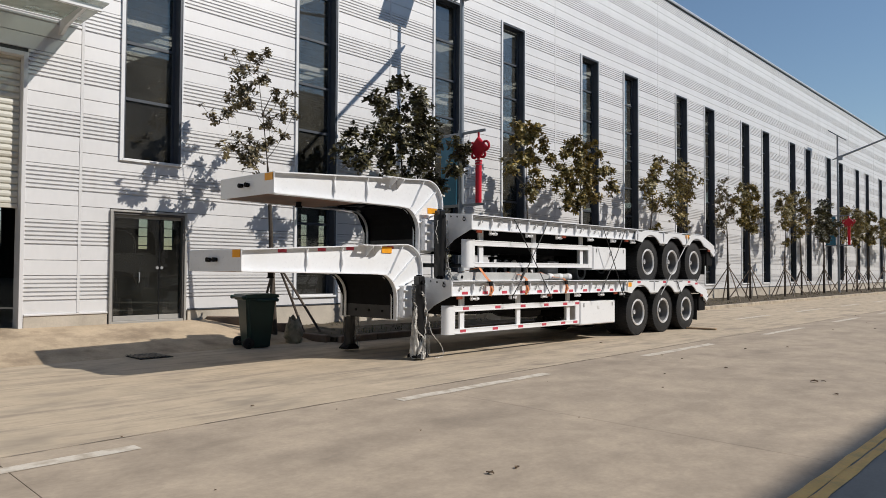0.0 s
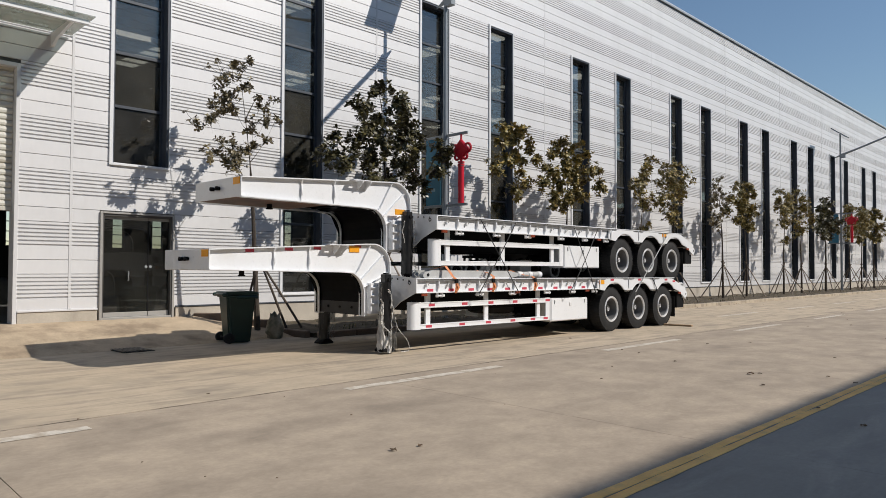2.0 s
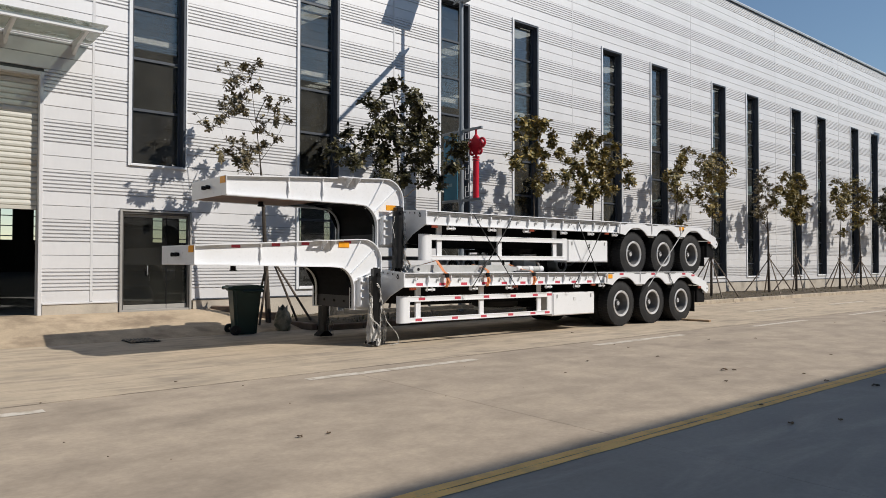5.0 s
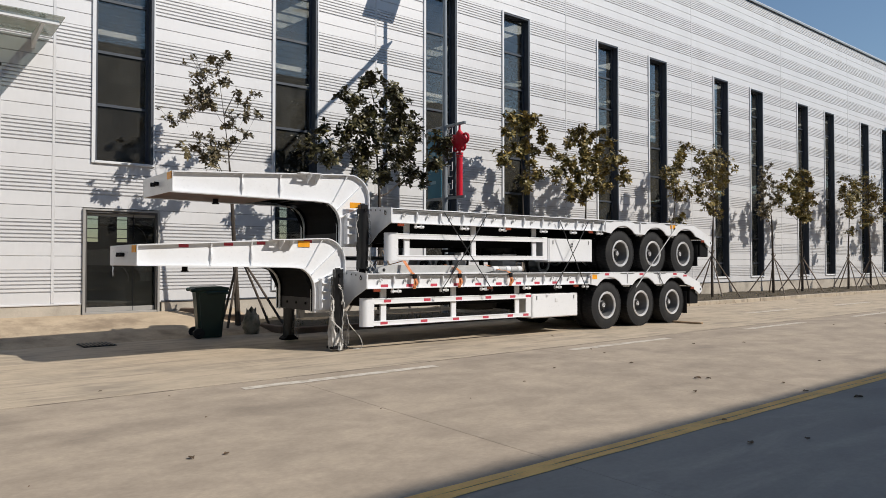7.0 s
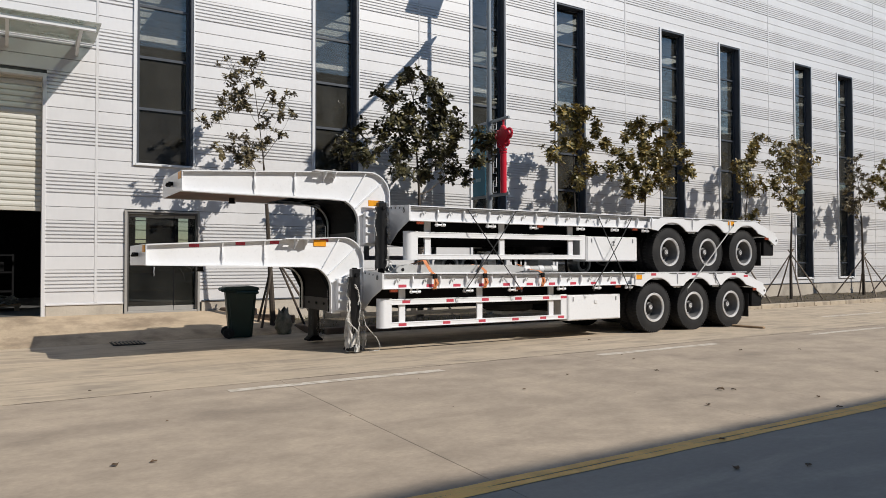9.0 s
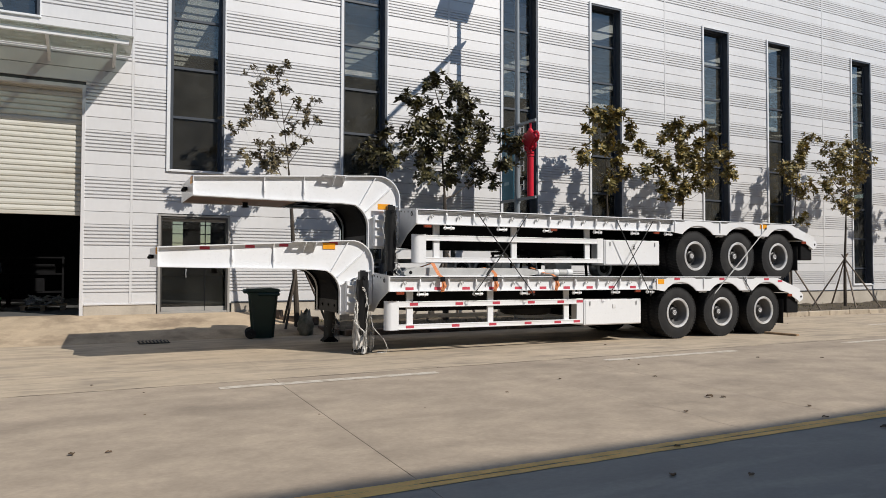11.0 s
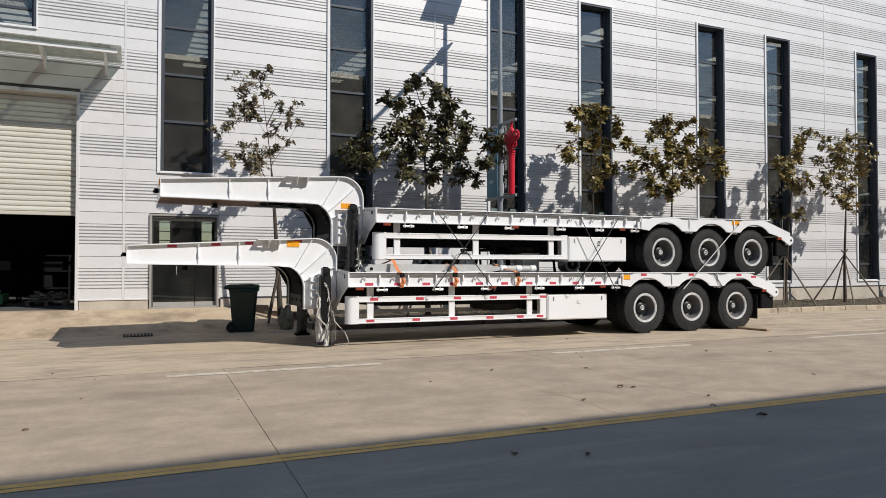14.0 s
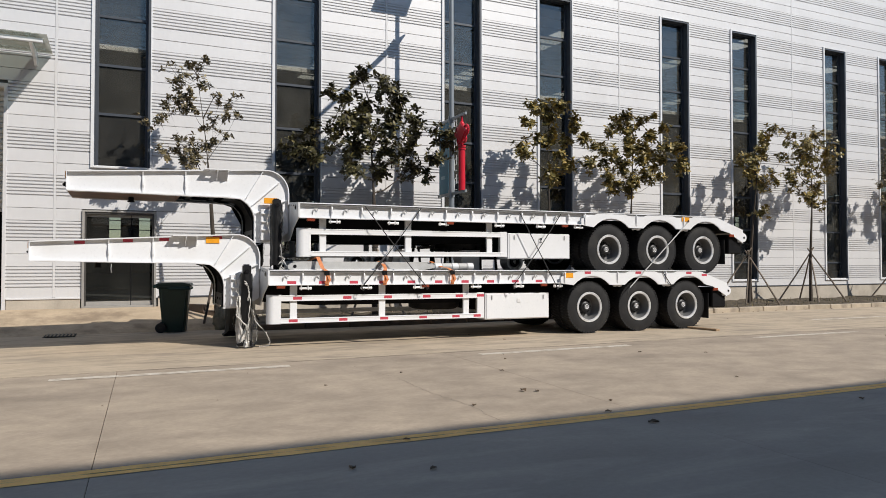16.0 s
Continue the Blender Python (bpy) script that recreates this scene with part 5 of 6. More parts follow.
# chains between the two trailers
def chain(y0, z0, y1, z1, tension):
    x0 = XC + 1.43
    ch = thing("tie_down_cable", "black tie-down cable between the stacked trailers", "cable", (x0, y0, z0), "tie-down cables")
    d = Vector((0, y1 - y0, z1 - z0))
    pts = [d * t + Vector((0.015 * math.sin(t * 3.14), 0, -0.02 * math.sin(t * 3.14))) for t in [i / 8 for i in range(9)]]
    part("wire", tube(B(), pts, 0.009, 6), CABLE, ch)
    if tension:
        part("tensioner", tube(B(), [d * 0.62, d * 0.66, d * 0.74, d * 0.78], [0.012, 0.024, 0.024, 0.012], 8), CABLE, ch)
    part("hook", tube(B(), [d + Vector((0, 0.0, 0.0)), d + Vector((0, 0.02, -0.06)), d + Vector((0, 0.05, -0.03))], 0.011, 6), CABLE, ch)
    return ch


for y0, z0, y1, z1, tn in ((10.25, 2.44, 11.42, 1.02, False), (11.32, 2.44, 10.2, 1.02, True), (13.40, 2.42, 14.25, 0.98, False), (14.35, 2.42, 13.25, 1.0, False), (16.95, 1.27, 17.2, 0.96, False)):
    chain(y0, z0, y1, z1, tn)
lash = thing("lashing_strap", "grey lashing strap pulled down over the upper trailer's wheels", "strap", (XC + 1.445, 17.66, 2.33))
part("webbing", tube(B(), [(0, 0, 0), (0.005, -0.8, -0.70), (0, -1.60, -1.40)], 0.012, 6), BEAMGREY, lash)
part("hook", tube(B(), [(0, 0, 0), (-0.005, 0.03, 0.05), (-0.02, 0.05, 0.02)], 0.013, 6), CABLE, lash)
part("loose_end", tube(B(), [(0.0, -1.60, -1.40), (0.015, -1.66, -1.50), (0.012, -1.68, -1.58)], [0.012, 0.009, 0.006], 5), CABLE, lash)


# ---- trees ----
def grow(seed, height, fork, lean, clumps, base_r=0.055, thin=1.0, leaf=1.0, deep=0.5, rise=0.45, split=0.75, wide=1.0):
    """Trunk and limbs as one mesh; at the limbs' ends clumps of leaf whorls as another.
    clumps: how far along the row, how high and how wide each one is."""
    rr = random.Random(seed)
    wood = B()
    n = 14
    leader = []
    for i in range(n + 1):
        t = i / n
        leader.append(Vector((lean[0] * t ** 1.3, lean[1] * t ** 1.3, height * 0.96 * t)) + Vector((math.sin(t * 7 + seed), math.cos(t * 5 + seed * 2), 0)) * 0.05 * t)
    tube(wood, leader, [base_r * (1 - 0.86 * (i / n) ** 0.9) * (1.0 if height * 0.96 * i / n < fork else split) for i in range(n + 1)], 8)

    def at(z):
        f = max(0.0, min(n - 0.001, z / (height * 0.96) * n))
        k = int(f)
        return leader[k].lerp(leader[k + 1], f - k)

    ends = []
    nodes = [(at(z), 0.7 * base_r * (1 - 0.7 * z / height)) for z in [fork * 0.92 + (height * 0.93 - fork * 0.92) * i / 8 for i in range(9)]]
    spots = []
    for dy, z, r in clumps:
        side = rr.uniform(-0.75, 0.75) * min(1.0, 0.3 + abs(dy) * 0.55) * deep
        spots.append((Vector((side, dy, z - 0.1)), r))
    spots.sort(key=lambda c: (c[0] - at(c[0].z)).length)
    for c, r in spots:
        def cost(nd):
            d = c - nd[0]
            return d.length + max(0.0, rise * math.hypot(d.x, d.y) + 0.05 - d.z) * 2.2
        p0, thick = min(nodes, key=cost)
        out = (c - p0).length
        thick = min(thick, 0.010 + 0.012 * out)
        bend = Vector((rr.uniform(-.1, .1), rr.uniform(-.1, .1), -0.10)) * out
        pts = [p0, p0.lerp(c, 0.33) + bend, p0.lerp(c, 0.68) + bend * 0.8, c]
        tube(wood, pts, [thick, thick * 0.75, thick * 0.5, 0.005], 5)
        nodes += [(pts[1], thick * 0.7), (pts[2], thick * 0.5)]
        r *= wide
        m = max(1, round((2 + 130 * r * r) * thin))
        for j in range(m):
            d = Vector((rr.gauss(0, 1), rr.gauss(0, 1), rr.gauss(0, 1))).normalized()
            e = c + (d * r * rr.uniform(0.2, 1.2) if m > 1 else Vector())
            q = pts[2].lerp(c, rr.uniform(0.3, 1.0))
            if m > 1:
                tube(wood, [q, q.lerp(e, 0.5) + Vector((0, 0, -0.02)), e], [0.005, 0.004, 0.003], 4, caps=False)
            ends.append((e, (e - q).normalized() if (e - q).length > 0.01 else Vector((0, 0, 1))))
    verts, faces = [], []
    for e, way in ends:
        ax = (way * 0.7 + Vector((rr.uniform(-0.5, 0.5), rr.uniform(-0.5, 0.5), 0.8))).normalized()
        u = ax.orthogonal().normalized()
        v = ax.cross(u)
        a0 = rr.uniform(0, 6)
        for i in range(rr.randint(9, 13)):
            a = a0 + i * 2.4
            el = rr.uniform(-0.35, 0.95)
            d = ((u * math.cos(a) + v * math.sin(a)) * math.cos(el) + ax * math.sin(el)).normalized()
            s = d.cross(ax)
            if s.length < 0.05:
                continue
            s.normalize()
            L, W = leaf * rr.uniform(0.095, 0.15), leaf * rr.uniform(0.026, 0.037)
            nrm = s.cross(d)
            o = e - ax * rr.uniform(0, 0.05)
            b = len(verts)
            sag = -nrm * rr.uniform(-0.01, 0.03)
            verts += [o, o + d * L * 0.32 + s * W * 0.66 + nrm * 0.006, o + d * L * 0.32 - s * W * 0.66 + nrm * 0.006, o + d * L * 0.7 + s * W + sag * 0.4, o + d * L * 0.7 - s * W + sag * 0.4, o + d * L * 0.93 + s * W * 0.5 + sag * 0.8, o + d * L * 0.93 - s * W * 0.5 + sag * 0.8, o + d * L + sag]
            faces += [(b, b + 1, b + 2), (b + 1, b + 3, b + 4, b + 2), (b + 3, b + 5, b + 6, b + 4), (b + 5, b + 7, b + 6)]
    me = bpy.data.meshes.new("crown")
    me.from_pydata([tuple(p) for p in verts], [], faces)
    return finish("trunk", wood, BARK, True), me


def plant(y, mesh, leafmat, turn=0.0, scale=1.0, label="", x=-12.87):
    t = thing("magnolia_tree", label or "young evergreen magnolia tree standing in the planting bed", "tree", (x, y, 0.10), "trees along the hall")
    t.rotation_euler = (0, 0, turn)
    t.scale = (scale, scale, scale)
    trunk, crown = mesh
    part("trunk", trunk, None, t)
    c = crown
    if not c.materials:
        c.materials.append(leafmat)
    tagged(part("crown", c, None, t), kind="stuff")
    return t


def stakes(y, seed, x=-12.87, z=0.12, spread=0.75, high=1.75, feet=None, wood=None):
    rr = random.Random(seed)
    s = thing("tree_stakes", "four weathered wooden stakes tied round a young trunk", "tree stakes", (x, y, z), "tree stakes")
    for i in range(4):
        a = radians(45 + 90 * i + rr.uniform(-14, 14))
        r = spread * rr.uniform(0.85, 1.15)
        top = Vector((-0.10 * math.cos(a), -0.10 * math.sin(a), high + rr.uniform(0.05, 0.3)))
        foot = Vector((r * math.cos(a), r * math.sin(a), -0.03)) if feet is None else Vector((*feet[i], -0.03))
        if feet:
            top = foot * -0.16 + Vector((0, 0, high + rr.uniform(0.05, 0.2)))
        part("stake", tube(B(), [foot, foot.lerp(top, 0.5) + Vector((0.01, 0.01, 0)), top], [0.029, 0.026, 0.021], 7), wood or STAKE, s)
    tie = B()
    tube(tie, [Vector((0.075 * math.cos(k * 0.7854), 0.075 * math.sin(k * 0.7854), high - 0.03 + 0.01 * (k % 2))) for k in range(9)], 0.012, 5)
    part("tie", tie, CABLE, s)
    return s


T1 = grow(11, 6.0, 3.3, (0.05, -0.5), [(-0.83, 5.67, 0.22), (-0.64, 5.93, 0.06), (-0.3, 6.08, 0.06), (-0.41, 5.85, 0.06), (-0.37, 5.5, 0.11), (-0.77, 5.26, 0.15), (-0.64, 5.08, 0.17), (-0.87, 5.14, 0.13), (-1.12, 4.97, 0.13), (-0.08, 5.33, 0.06), (0.42, 5.33, 0.06), (0.0, 5.12, 0.06), (0.27, 5.12, 0.08), (0.38, 4.88, 0.06), (0.14, 4.82, 0.1), (-0.12, 4.66, 0.11), (-0.36, 4.55, 0.07), (-1.28, 4.63, 0.14), (-1.58, 4.56, 0.12), (0.16, 4.39, 0.09), (-0.08, 4.24, 0.08), (-0.86, 4.21, 0.07), (-0.66, 4.16, 0.17), (-0.23, 4.06, 0.13), (-1.09, 3.91, 0.14), (-0.82, 3.87, 0.15), (-0.55, 3.88, 0.17), (-0.57, 3.66, 0.12)], 0.07, 1.15, 0.74, 0.25, 1.5, 0.4, 1.7)
T2 = grow(24, 5.9, 3.0, (0.0, -0.15), [(-0.4, 6.06, 0.31), (-1.17, 5.56, 0.27), (-0.69, 5.59, 0.28), (0.21, 5.86, 0.36), (0.74, 5.72, 0.31), (-0.79, 5.16, 0.28), (-0.19, 5.33, 0.36), (0.42, 5.32, 0.34), (-1.45, 4.79, 0.25), (-1.9, 4.18, 0.34), (-2.25, 4.22, 0.15), (-1.54, 4.09, 0.29), (-0.98, 4.72, 0.27), (-0.39, 4.79, 0.38), (0.32, 4.88, 0.38), (1.12, 5.24, 0.28), (1.07, 4.79, 0.33), (1.63, 4.76, 0.3), (2.0, 4.62, 0.24), (-1.07, 4.38, 0.25), (-0.49, 4.36, 0.38), (0.22, 4.35, 0.4), (0.96, 4.33, 0.36), (1.55, 4.22, 0.3), (-0.59, 3.85, 0.33), (0.12, 3.82, 0.34), (0.96, 3.89, 0.32), (1.45, 3.8, 0.22)], 0.085, 1.4, 1.12, 0.5)
T3 = grow(37, 5.9, 3.2, (0.0, 0.1), [(-0.57, 5.8, 0.15), (-0.08, 5.81, 0.23), (0.44, 5.92, 0.21), (0.01, 5.55, 0.24), (-0.82, 5.35, 0.16), (-0.34, 4.98, 0.15), (0.08, 5.1, 0.17), (0.98, 5.6, 0.16), (0.87, 5.32, 0.13), (0.84, 5.01, 0.15), (1.21, 5.1, 0.17), (-0.92, 4.65, 0.2), (-0.6, 4.48, 0.17), (-0.02, 4.79, 0.12), (0.34, 4.49, 0.16), (0.7, 4.21, 0.21), (1.2, 4.29, 0.2), (0.0, 3.93, 0.24)], 0.055, 1.7, 1.08, wide=1.25)
T4 = grow(41, 5.7, 3.0, (0.05, 0.1), [(-0.14, 5.87, 0.24), (-0.32, 5.62, 0.24), (-0.61, 5.37, 0.2), (-0.18, 5.44, 0.24), (0.41, 5.71, 0.2), (0.82, 5.89, 0.11), (1.32, 5.61, 0.18), (0.86, 5.34, 0.24), (-0.11, 5.16, 0.24), (-1.38, 4.84, 0.16), (-1.04, 4.72, 0.23), (-0.61, 4.69, 0.24), (-0.11, 4.87, 0.28), (0.48, 4.96, 0.25), (-0.83, 4.42, 0.2), (-0.18, 4.46, 0.33), (0.4, 4.56, 0.32), (0.85, 4.87, 0.22), (1.31, 4.99, 0.26), (1.85, 5.06, 0.26), (1.54, 4.74, 0.3), (1.81, 4.49, 0.3), (1.23, 4.43, 0.18), (-0.94, 3.97, 0.2), (-0.97, 3.8, 0.15), (-0.48, 3.76, 0.26), (0.03, 3.96, 0.29), (0.55, 4.1, 0.27), (0.1, 3.68, 0.27), (1.07, 4.07, 0.16)], 0.065, 2.0, 1.06, wide=0.92)
T5 = grow(59, 5.6, 3.0, (0.05, 0.5), [(1.55, 6.0, 0.3), (1.64, 5.6, 0.24), (0.47, 5.62, 0.25), (0.98, 5.48, 0.3), (0.26, 4.98, 0.36), (-0.3, 4.81, 0.21), (0.07, 4.61, 0.3), (0.97, 5.07, 0.3), (1.4, 5.01, 0.23), (0.44, 4.28, 0.32), (0.96, 4.3, 0.28), (0.7, 3.97, 0.25), (0.43, 3.11, 0.3)], 0.06, 1.3, 0.98)
T6 = grow(67, 5.8, 2.9, (0.0, 0.1), [(0.35, 5.88, 0.4), (-0.21, 5.51, 0.4), (-0.77, 5.15, 0.32), (-0.08, 5.24, 0.38), (0.7, 5.43, 0.4), (-0.64, 4.69, 0.29), (-1.15, 4.43, 0.19), (-0.09, 4.58, 0.42), (-0.78, 4.27, 0.3), (0.55, 4.15, 0.36), (-0.11, 3.83, 0.36), (0.31, 3.57, 0.38), (0.97, 4.92, 0.34), (1.3, 5.2, 0.25), (1.5, 4.75, 0.22)], 0.06, 1.1, 0.98)
plant(8.37, T1, LEAFBROWN, label="sparse young magnolia tree with bare forked limbs")
plant(12.14, T2, LEAF, label="dense dark green magnolia tree with a broad crown")
plant(17.25, T3, LEAFDRY, label="young magnolia tree with a loose olive crown")
plant(20.15, T4, LEAFDRY, label="bushy magnolia tree with olive and yellowing leaves")
plant(25.0, T5, LEAFDRY, label="leaning magnolia tree with yellowing leaves")
plant(27.94, T6, LEAFDRY, label="slim magnolia tree with leaves low on its trunk")
for i, (y, m) in enumerate(((33.0, T1), (35.8, T4), (41.0, T5), (43.9, T6), (48.4, T2), (53.7, T3), (56.5, T6), (59.8, T4), (64.8, T3), (68.0, T2), (72.8, T5), (76.0, T4), (81.0, T6), (84.0, T3), (89.0, T2), (92.0, T4))):
    plant(y, m, LEAF, turn=(0.0, 3.14, 0.3, 2.8)[i % 4], scale=0.96 + 0.02 * (i % 4))
stakes(8.37, 0, high=1.75, feet=((-0.35, -0.25), (0.2, -0.32), (0.1, 0.70), (0.5, 0.87)), wood=SHADEDSTAKE)
for i, y in enumerate((12.14, 17.25, 20.0, 25.0, 27.94, 33.0, 35.8, 41.0, 43.9, 48.4, 53.7, 56.5, 59.8, 64.8, 68.0, 72.8, 76.0)):
    stakes(y, i + 1, spread=0.85 if i == 0 else 1.05, high=1.75 if i == 0 else 1.6)

# weeds and litter on the soil
def weeds():
    rr = random.Random(4)
    verts, faces = [], []
    for i in range(5200):
        y = 9.2 + 60 * rr.random() ** 1.4
        x = rr.uniform(-14.2, -11.75)
        if noise.noise((x * 0.8, y * 0.5, 0)) < -0.05:
            continue
        a, h, w = rr.uniform(0, 6.3), rr.uniform(0.03, 0.12), rr.uniform(0.006, 0.016)
        dx, dy = math.cos(a), math.sin(a)
        l = rr.uniform(0.01, 0.07)
        k = len(verts)
        verts += [(x - dy * w, y + dx * w, 0.125), (x + dy * w, y - dx * w, 0.125), (x + dx * l, y + dy * l, 0.13 + h)]
        faces.append((k, k + 1, k + 2))
    me = bpy.data.meshes.new("weeds")
    me.from_pydata(verts, [], faces)
    me.materials.append(GRASS)
    tagged(new("weeds", me), "thin dry weeds on the soil of the bed", "weeds", kind="stuff")


weeds()


# ---- street lamps with banners ----
def street_lamp(y, group="street lamps"):
    x = -12.85
    t = thing("street_lamp", "grey solar street lamp with blue banner and red knot ornament", "street lamp", (x, y, 0.1), group)
    part("base_plate", box(B(), -0.16, 0.16, -0.16, 0.16, 0.0, 0.03, 0.005), POLE, t)
    pole = part("pole", tube(B(), [(0, 0, 0.03), (0, 0, 0.6), (0, 0, 5.5), (0, 0, 10.45)], [0.085, 0.08, 0.068, 0.05], 14), POLE, t, smooth=True)
    arm = part("arm", tube(B(), [(-0.35, 0, 8.88), (0, 0, 9.0), (1.2, 0, 9.40), (3.2, 0, 10.1), (4.7, 0, 10.62)], [0.02, 0.075, 0.065, 0.055, 0.045], 10), POLE, t)
    part("lamp_head", prism(B(), [(4.6, 10.56), (5.45, 10.84), (5.45, 10.90), (4.6, 10.69)], "y", -0.14, 0.14), POLE, t)
    part("control_box", box(B(), 0.04, 0.30, -0.09, 0.09, 8.82, 9.12, 0.01), POLE, t)
    m = Matrix.Translation((0, 0, 10.5)) @ Matrix.Rotation(radians(37), 4, "Y")
    panel = part("solar_panel", box(B(), -0.52, 0.52, -0.5, 0.5, -0.02, 0.02, 0.004, turn=m), SOLAR, t)
    part("panel_frame", box(B(), -0.54, 0.54, -0.52, 0.52, -0.035, -0.0205, 0.003, turn=m), POLE, t)
    for z in (5.14, 3.17):
        part("bracket", box(B(), -0.82, 0.86, -0.03, 0.03, z - 0.035, z + 0.035, 0.005), POLE, t)
    part("clamp", tube(B(), [(0, 0, 5.05), (0, 0, 5.23)], 0.085, 12), POLE, t)
    part("clamp", tube(B(), [(0, 0, 3.08), (0, 0, 3.26)], 0.088, 12), POLE, t)
    ban = part("banner", box(B(), -0.76, -0.16, -0.012, 0.012, 3.21, 5.10, 0.004), BLUE, t, "blue banner with faded pale bars")
    for k, (z, w) in enumerate(((4.4, 0.16), (4.15, 0.12), (3.95, 0.2), (3.6, 0.24))):
        part("print_bar", box(B(), -0.5 - w / 2, -0.5 + w / 2, -0.0145, -0.0125, z, z + 0.09), material("banner_print", (0.2, 0.36, 0.44), 0.5) if k == 0 else bpy.data.materials["banner_print"], ban)
    fret = B()
    for z in (3.25, 3.75, 4.25, 4.75):
        for a, b_, c, d in ((0.16, 0.32, 0, 0.015), (0.16, 0.175, 0, 0.32), (0.305, 0.32, 0.16, 0.40), (0.22, 0.32, 0.15, 0.165), (0.16, 0.25, 0.30, 0.315)):
            box(fret, a, b_, -0.006, 0.006, z + c, z + d)
    part("fretwork", fret, TRIM, t, "white square fretwork")
    part("red_tube", tube(B(), [(0.62, 0, 3.205), (0.62, 0, 4.22)], 0.085, 16), KNOT, t, "bright red tube", True)
    for z in (4.24, 4.31):
        part("tube_ring", tube(B(), [(0.62, 0, z), (0.62, 0, z + 0.045)], 0.098, 16), KNOT, t)
    kn = B()
    box(kn, -0.22, 0.22, -0.06, 0.06, -0.22, 0.22, 0.03, turn=Matrix.Translation((0.62, 0, 4.68)) @ Matrix.Rotation(radians(45), 4, "Y"))
    for dx, dz, r in ((-0.24, 0.02, 0.12), (0.24, 0.02, 0.12), (-0.15, -0.2, 0.08), (0.15, -0.2, 0.08)):
        ring = [Vector((0.62 + dx + r * math.cos(a), 0, 4.70 + dz + r * math.sin(a))) for a in [k * math.pi / 8 for k in range(17)]]
        tube(kn, ring, 0.035, 8, caps=False)
    tube(kn, [(0.62, 0, 4.34), (0.62, 0, 4.5)], 0.035, 8)
    tube(kn, [(0.62, 0, 4.9), (0.62, 0, 5.11)], 0.03, 8)
    part("knot", kn, KNOT, t, "red knot-shaped ornament")
    return t


lamp = street_lamp(14.25)
copy_thing(lamp, Matrix.Translation((-12.85, 51.7, 0.1)))
copy_thing(lamp, Matrix.Translation((-12.85, 89.2, 0.1)))


# ---- wheelie bin, sack, drain, plank, dead leaves ----
bin_ = thing("wheelie_bin", "dark green plastic wheelie bin with closed lid", "bin", (-12.02, 7.40, 0.0))
bin_.rotation_euler = (0, 0, radians(80))
bin_.scale = (1.11, 1.08, 1.04)
b = B()
lo, hi = (0.20, 0.19), (0.27, 0.255)
prism(b, [(-1, -1), (1, -1), (1, 1), (-1, 1)], "z", 0.0, 1.0)
for v in b.verts:
    k = hi if v.co.z > 0.5 else lo
    v.co = Vector((v.co.x * k[0], v.co.y * k[1], 0.012 if v.co.z < 0.5 else 0.90))
bmesh.ops.bevel(b, geom=[e for e in b.edges if abs((e.verts[0].co - e.verts[1].co).z) > 0.3], offset=0.05, segments=3, affect="EDGES")
part("bin_body", b, BINGREEN, bin_, smooth=True)
part("rim", box(B(), -0.29, 0.29, -0.275, 0.275, 0.875, 0.92, 0.012), BINGREEN, bin_)
b = B()
prism(b, [(-0.33, 0.935), (-0.29, 0.985), (0.15, 1.0), (0.29, 0.975), (0.31, 0.93), (0.29, 0.922), (-0.30, 0.922)], "y", -0.285, 0.285)
part("lid", b, BINGREEN, bin_)
for y in (-0.27, 0.27):
    part("lifting_lug", box(B(), -0.10, 0.30, y - 0.035, y + 0.035, 0.845, 0.905, 0.018), BINGREEN, bin_)
    part("hinge_lug", box(B(), -0.365, -0.27, y - 0.03, y + 0.03, 0.895, 0.965, 0.02), BINGREEN, bin_)
b = B()
tube(b, [(-0.34, -0.24, 0.93), (-0.34, 0.24, 0.93)], 0.018, 8)
part("handle", b, BINGREEN, bin_)
for y in (-0.24, 0.24):
    w = part("wheel", lathe(B(), [(-0.025, 0.02), (-0.025, 0.085), (-0.015, 0.1), (0.015, 0.1), (0.025, 0.085), (0.025, 0.02)], 20), BINWHEEL, bin_)
    w.matrix_basis = Matrix.Translation((-0.22, y, 0.10)) @ Matrix.Rotation(radians(90), 4, "Z")
b = B()
tube(b, [(-0.22, -0.24, 0.10), (-0.22, 0.24, 0.10)], 0.012, 6)
part("axle", b, BINWHEEL, bin_)

sack = thing("sack", "dirty grey-green woven sack slumped beside the bed", "sack", (-12.15, 8.36, 0.0))
sack.scale = (1.06, 1.06, 1.1)
b = B()
rr = random.Random(12)
rows = []
for i in range(9):
    t = i / 8
    r = 0.20 * (0.8 + 0.35 * math.sin(math.pi * min(1, t * 1.15))) * (1 - 0.25 * t)
    rows.append([b.verts.new(((r + rr.uniform(-0.025, 0.025)) * math.cos(2 * math.pi * k / 14), (r * 0.8 + rr.uniform(-0.025, 0.025)) * math.sin(2 * math.pi * k / 14), 0.46 * t + (0.05 * math.sin(3 * 2 * math.pi * k / 14) + rr.uniform(-0.02, 0.02)) * t ** 3)) for k in range(14)])
for u, w in zip(rows, rows[1:]):
    for k in range(14):
        b.faces.new((u[k], u[(k + 1) % 14], w[(k + 1) % 14], w[k]))
b.faces.new(rows[0][::-1])
part("bag", b, SACK, sack, smooth=True).modifiers.new("thickness", "SOLIDIFY").thickness = 0.008

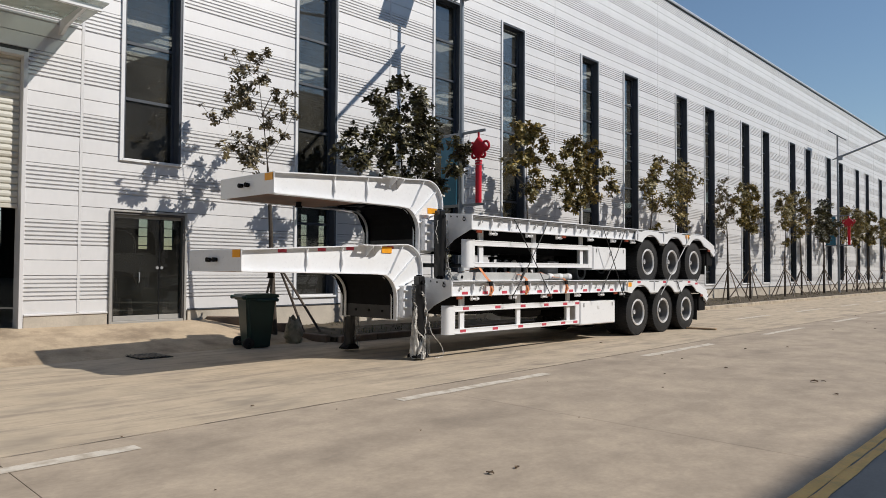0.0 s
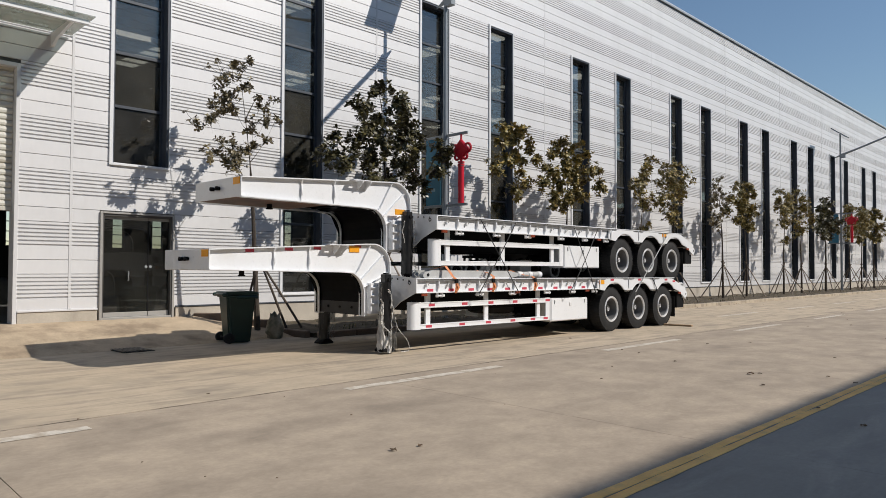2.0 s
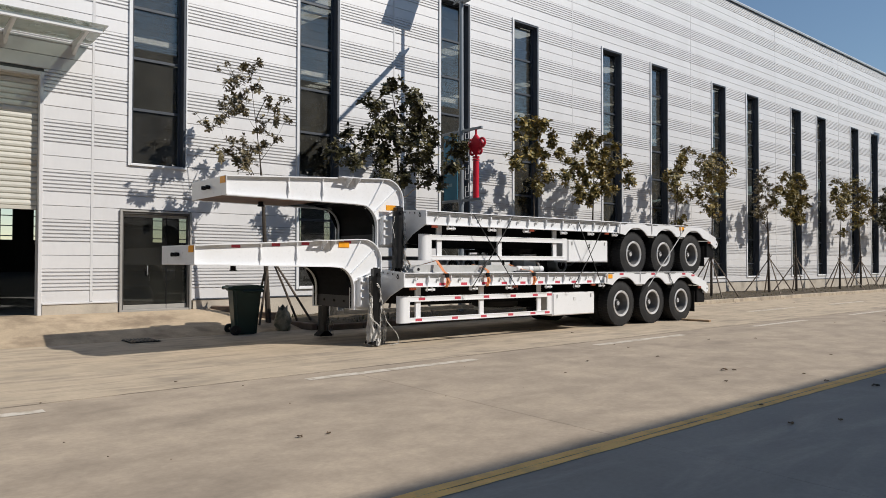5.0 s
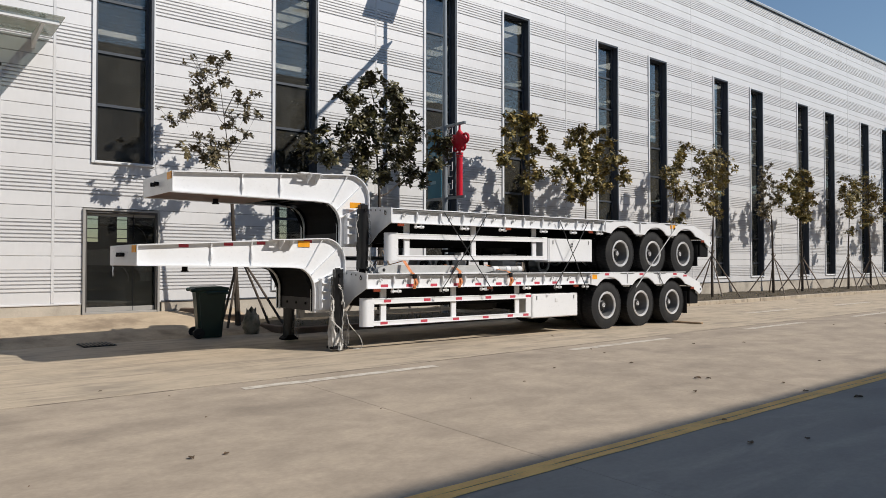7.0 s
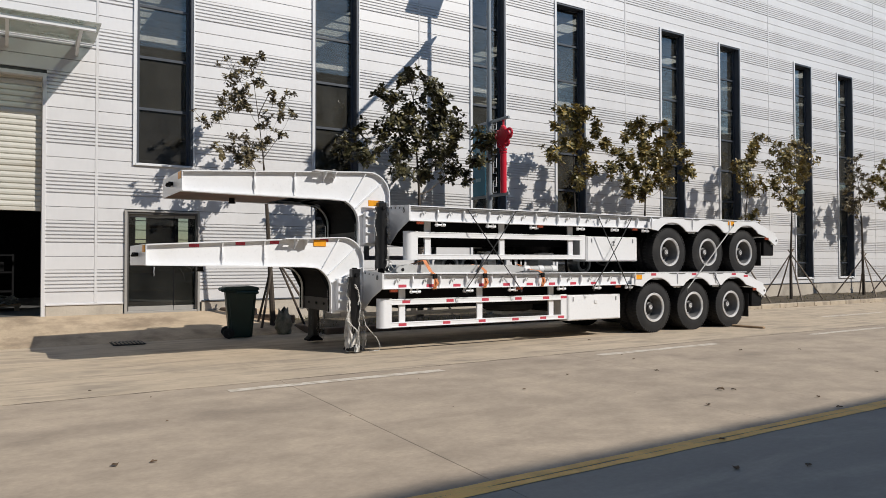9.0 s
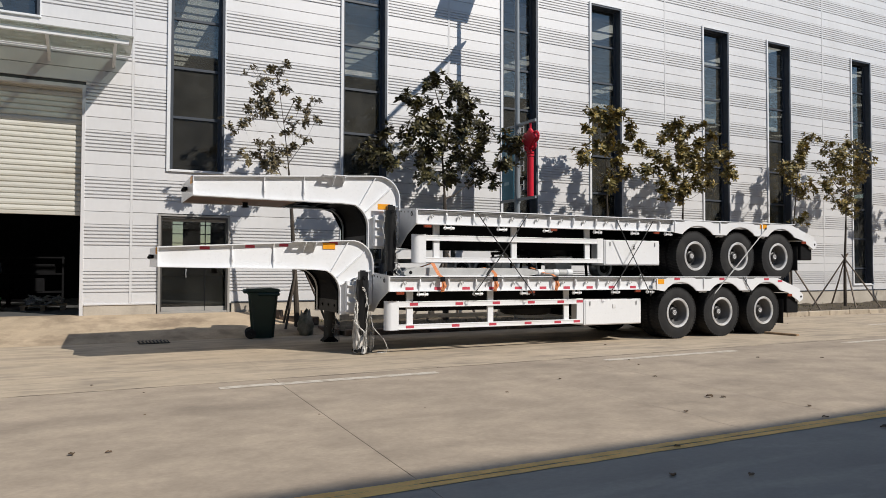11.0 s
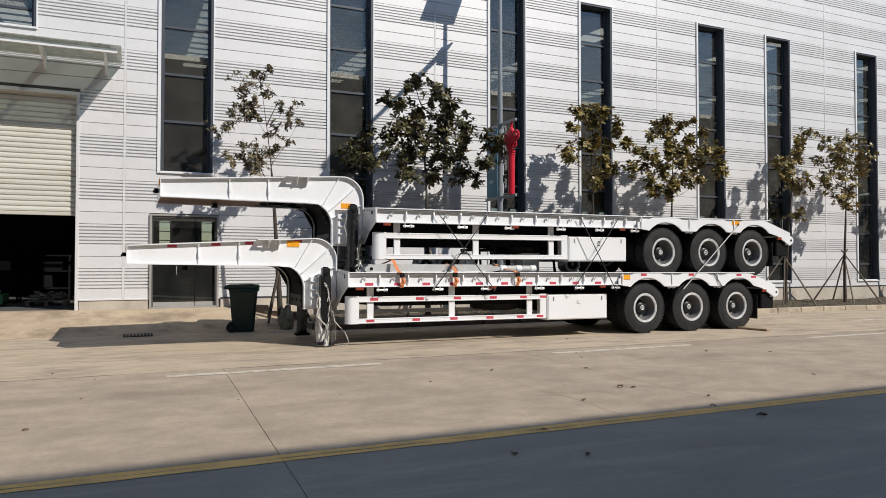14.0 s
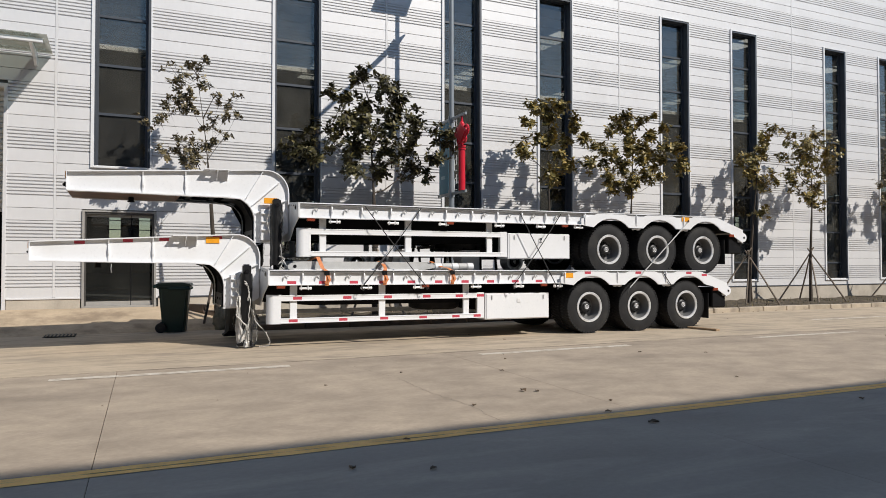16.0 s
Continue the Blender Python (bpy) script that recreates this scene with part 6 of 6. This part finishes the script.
drain = thing("drain_grate", "dark cast-iron drain grate set in the concrete", "drain grate", (-12.13, 5.28, 0.006))
drain.scale = (0.9, 0.82, 1.0)
part("surround", box(B(), -0.58, 0.58, -0.34, 0.34, 0.002, 0.010, 0.002), CHASSIS, drain)
for i in range(8):
    y = -0.28 + i * 0.08
    for x in (-0.5, 0.02):
        part("bar", box(B(), x, x + 0.46, y - 0.018, y + 0.018, 0.0105, 0.022, 0.003), DRAINBAR, drain)

pl = thing("plank", "short weathered plank lying on the road behind the wheels", "plank", (-7.7, 17.85, 0.005))
b = B()
box(b, -0.37, 0.37, -0.06, 0.06, 0.0, 0.04, 0.005, turn=Matrix.Rotation(radians(8), 4, "Z"))
part("board", b, PLANK, pl)


def dead_leaf(x, y, size, seed, z=0.0):
    rr = random.Random(seed)
    bm = B()
    pts = []
    for i in range(7):
        t = i / 6
        w = math.sin(math.pi * t) * 0.38
        curl = 0.25 * math.sin(math.pi * t * rr.uniform(0.8, 1.6)) * rr.uniform(0.5, 1.2)
        pts.append([bm.verts.new(((t - 0.5) * size, w * s * size, (abs(curl) * 0.5 + abs(s) * 0.12 * rr.uniform(0.5, 1.5)) * size + 0.004)) for s in (-1, 0, 1)])
    for u, w in zip(pts, pts[1:]):
        for j in range(2):
            bm.faces.new((u[j], u[j + 1], w[j + 1], w[j]))
    bmesh.ops.remove_doubles(bm, verts=bm.verts, dist=0.001)
    ob = tagged(part("dead_leaf", bm, LITTER), "curled dry brown leaf lying on the " + ("soil of the bed" if z else "road"), "leaf", "dead leaves in the bed" if z else "dead leaves on the road")
    ob.location, ob.rotation_euler = (x, y, z), (0, 0, rr.uniform(0, 6.3))
    ob.modifiers.new("thickness", "SOLIDIFY").thickness = 0.003


spots = [(-2.98, 10.47, 0.22), (-2.9, 10.6, 0.14), (-1.5, 8.48, 0.12), (-0.91, 7.84, 0.16), (-0.67, 8.35, 0.14), (-4.24, 8.55, 0.09), (-4.38, 10.98, 0.13), (-5.17, 13.97, 0.14), (-4.69, 14.9, 0.12), (-2.49, 9.6, 0.14), (-3.4, 4.04, 0.15), (-3.35, 4.3, 0.12), (-6.89, 4.19, 0.09), (-1.15, 10.72, 0.22), (-1.69, 10.64, 0.14), (-2.12, 11.0, 0.12), (-4.77, 9.7, 0.12), (-5.37, 11.6, 0.11)]
rr = random.Random(77)
for i in range(26):
    spots.append((rr.uniform(-10.6, -1.0), rr.uniform(11, 32), rr.uniform(0.07, 0.15)))
for i in range(10):
    spots.append((rr.uniform(-6.5, -3.0), rr.uniform(2.0, 9.0), rr.uniform(0.03, 0.06)))
for i in range(40):
    spots.append((rr.uniform(-12.4, -11.75), rr.uniform(16, 34), -rr.uniform(0.08, 0.16)))
for i in range(24):
    spots.append((-11.42 + rr.uniform(-0.03, 0.12), rr.uniform(17, 32), rr.uniform(0.07, 0.13)))
for i, (x, y, s) in enumerate(spots):
    dead_leaf(x, y, abs(s) * 0.44, i, 0.13 if s < 0 else 0.0)

# the wall panels nearest the road, one by one
for y, z, length, ribbed in wall_panels:
    key = (length, ribbed)
    if key not in panel_cache:
        panel_cache[key] = finish("cladding_panel", panel_mesh(length, ribbed), CLAD)
    q = part("cladding_panel", panel_cache[key], None, wall_west)
    q.location = (0, y, z)
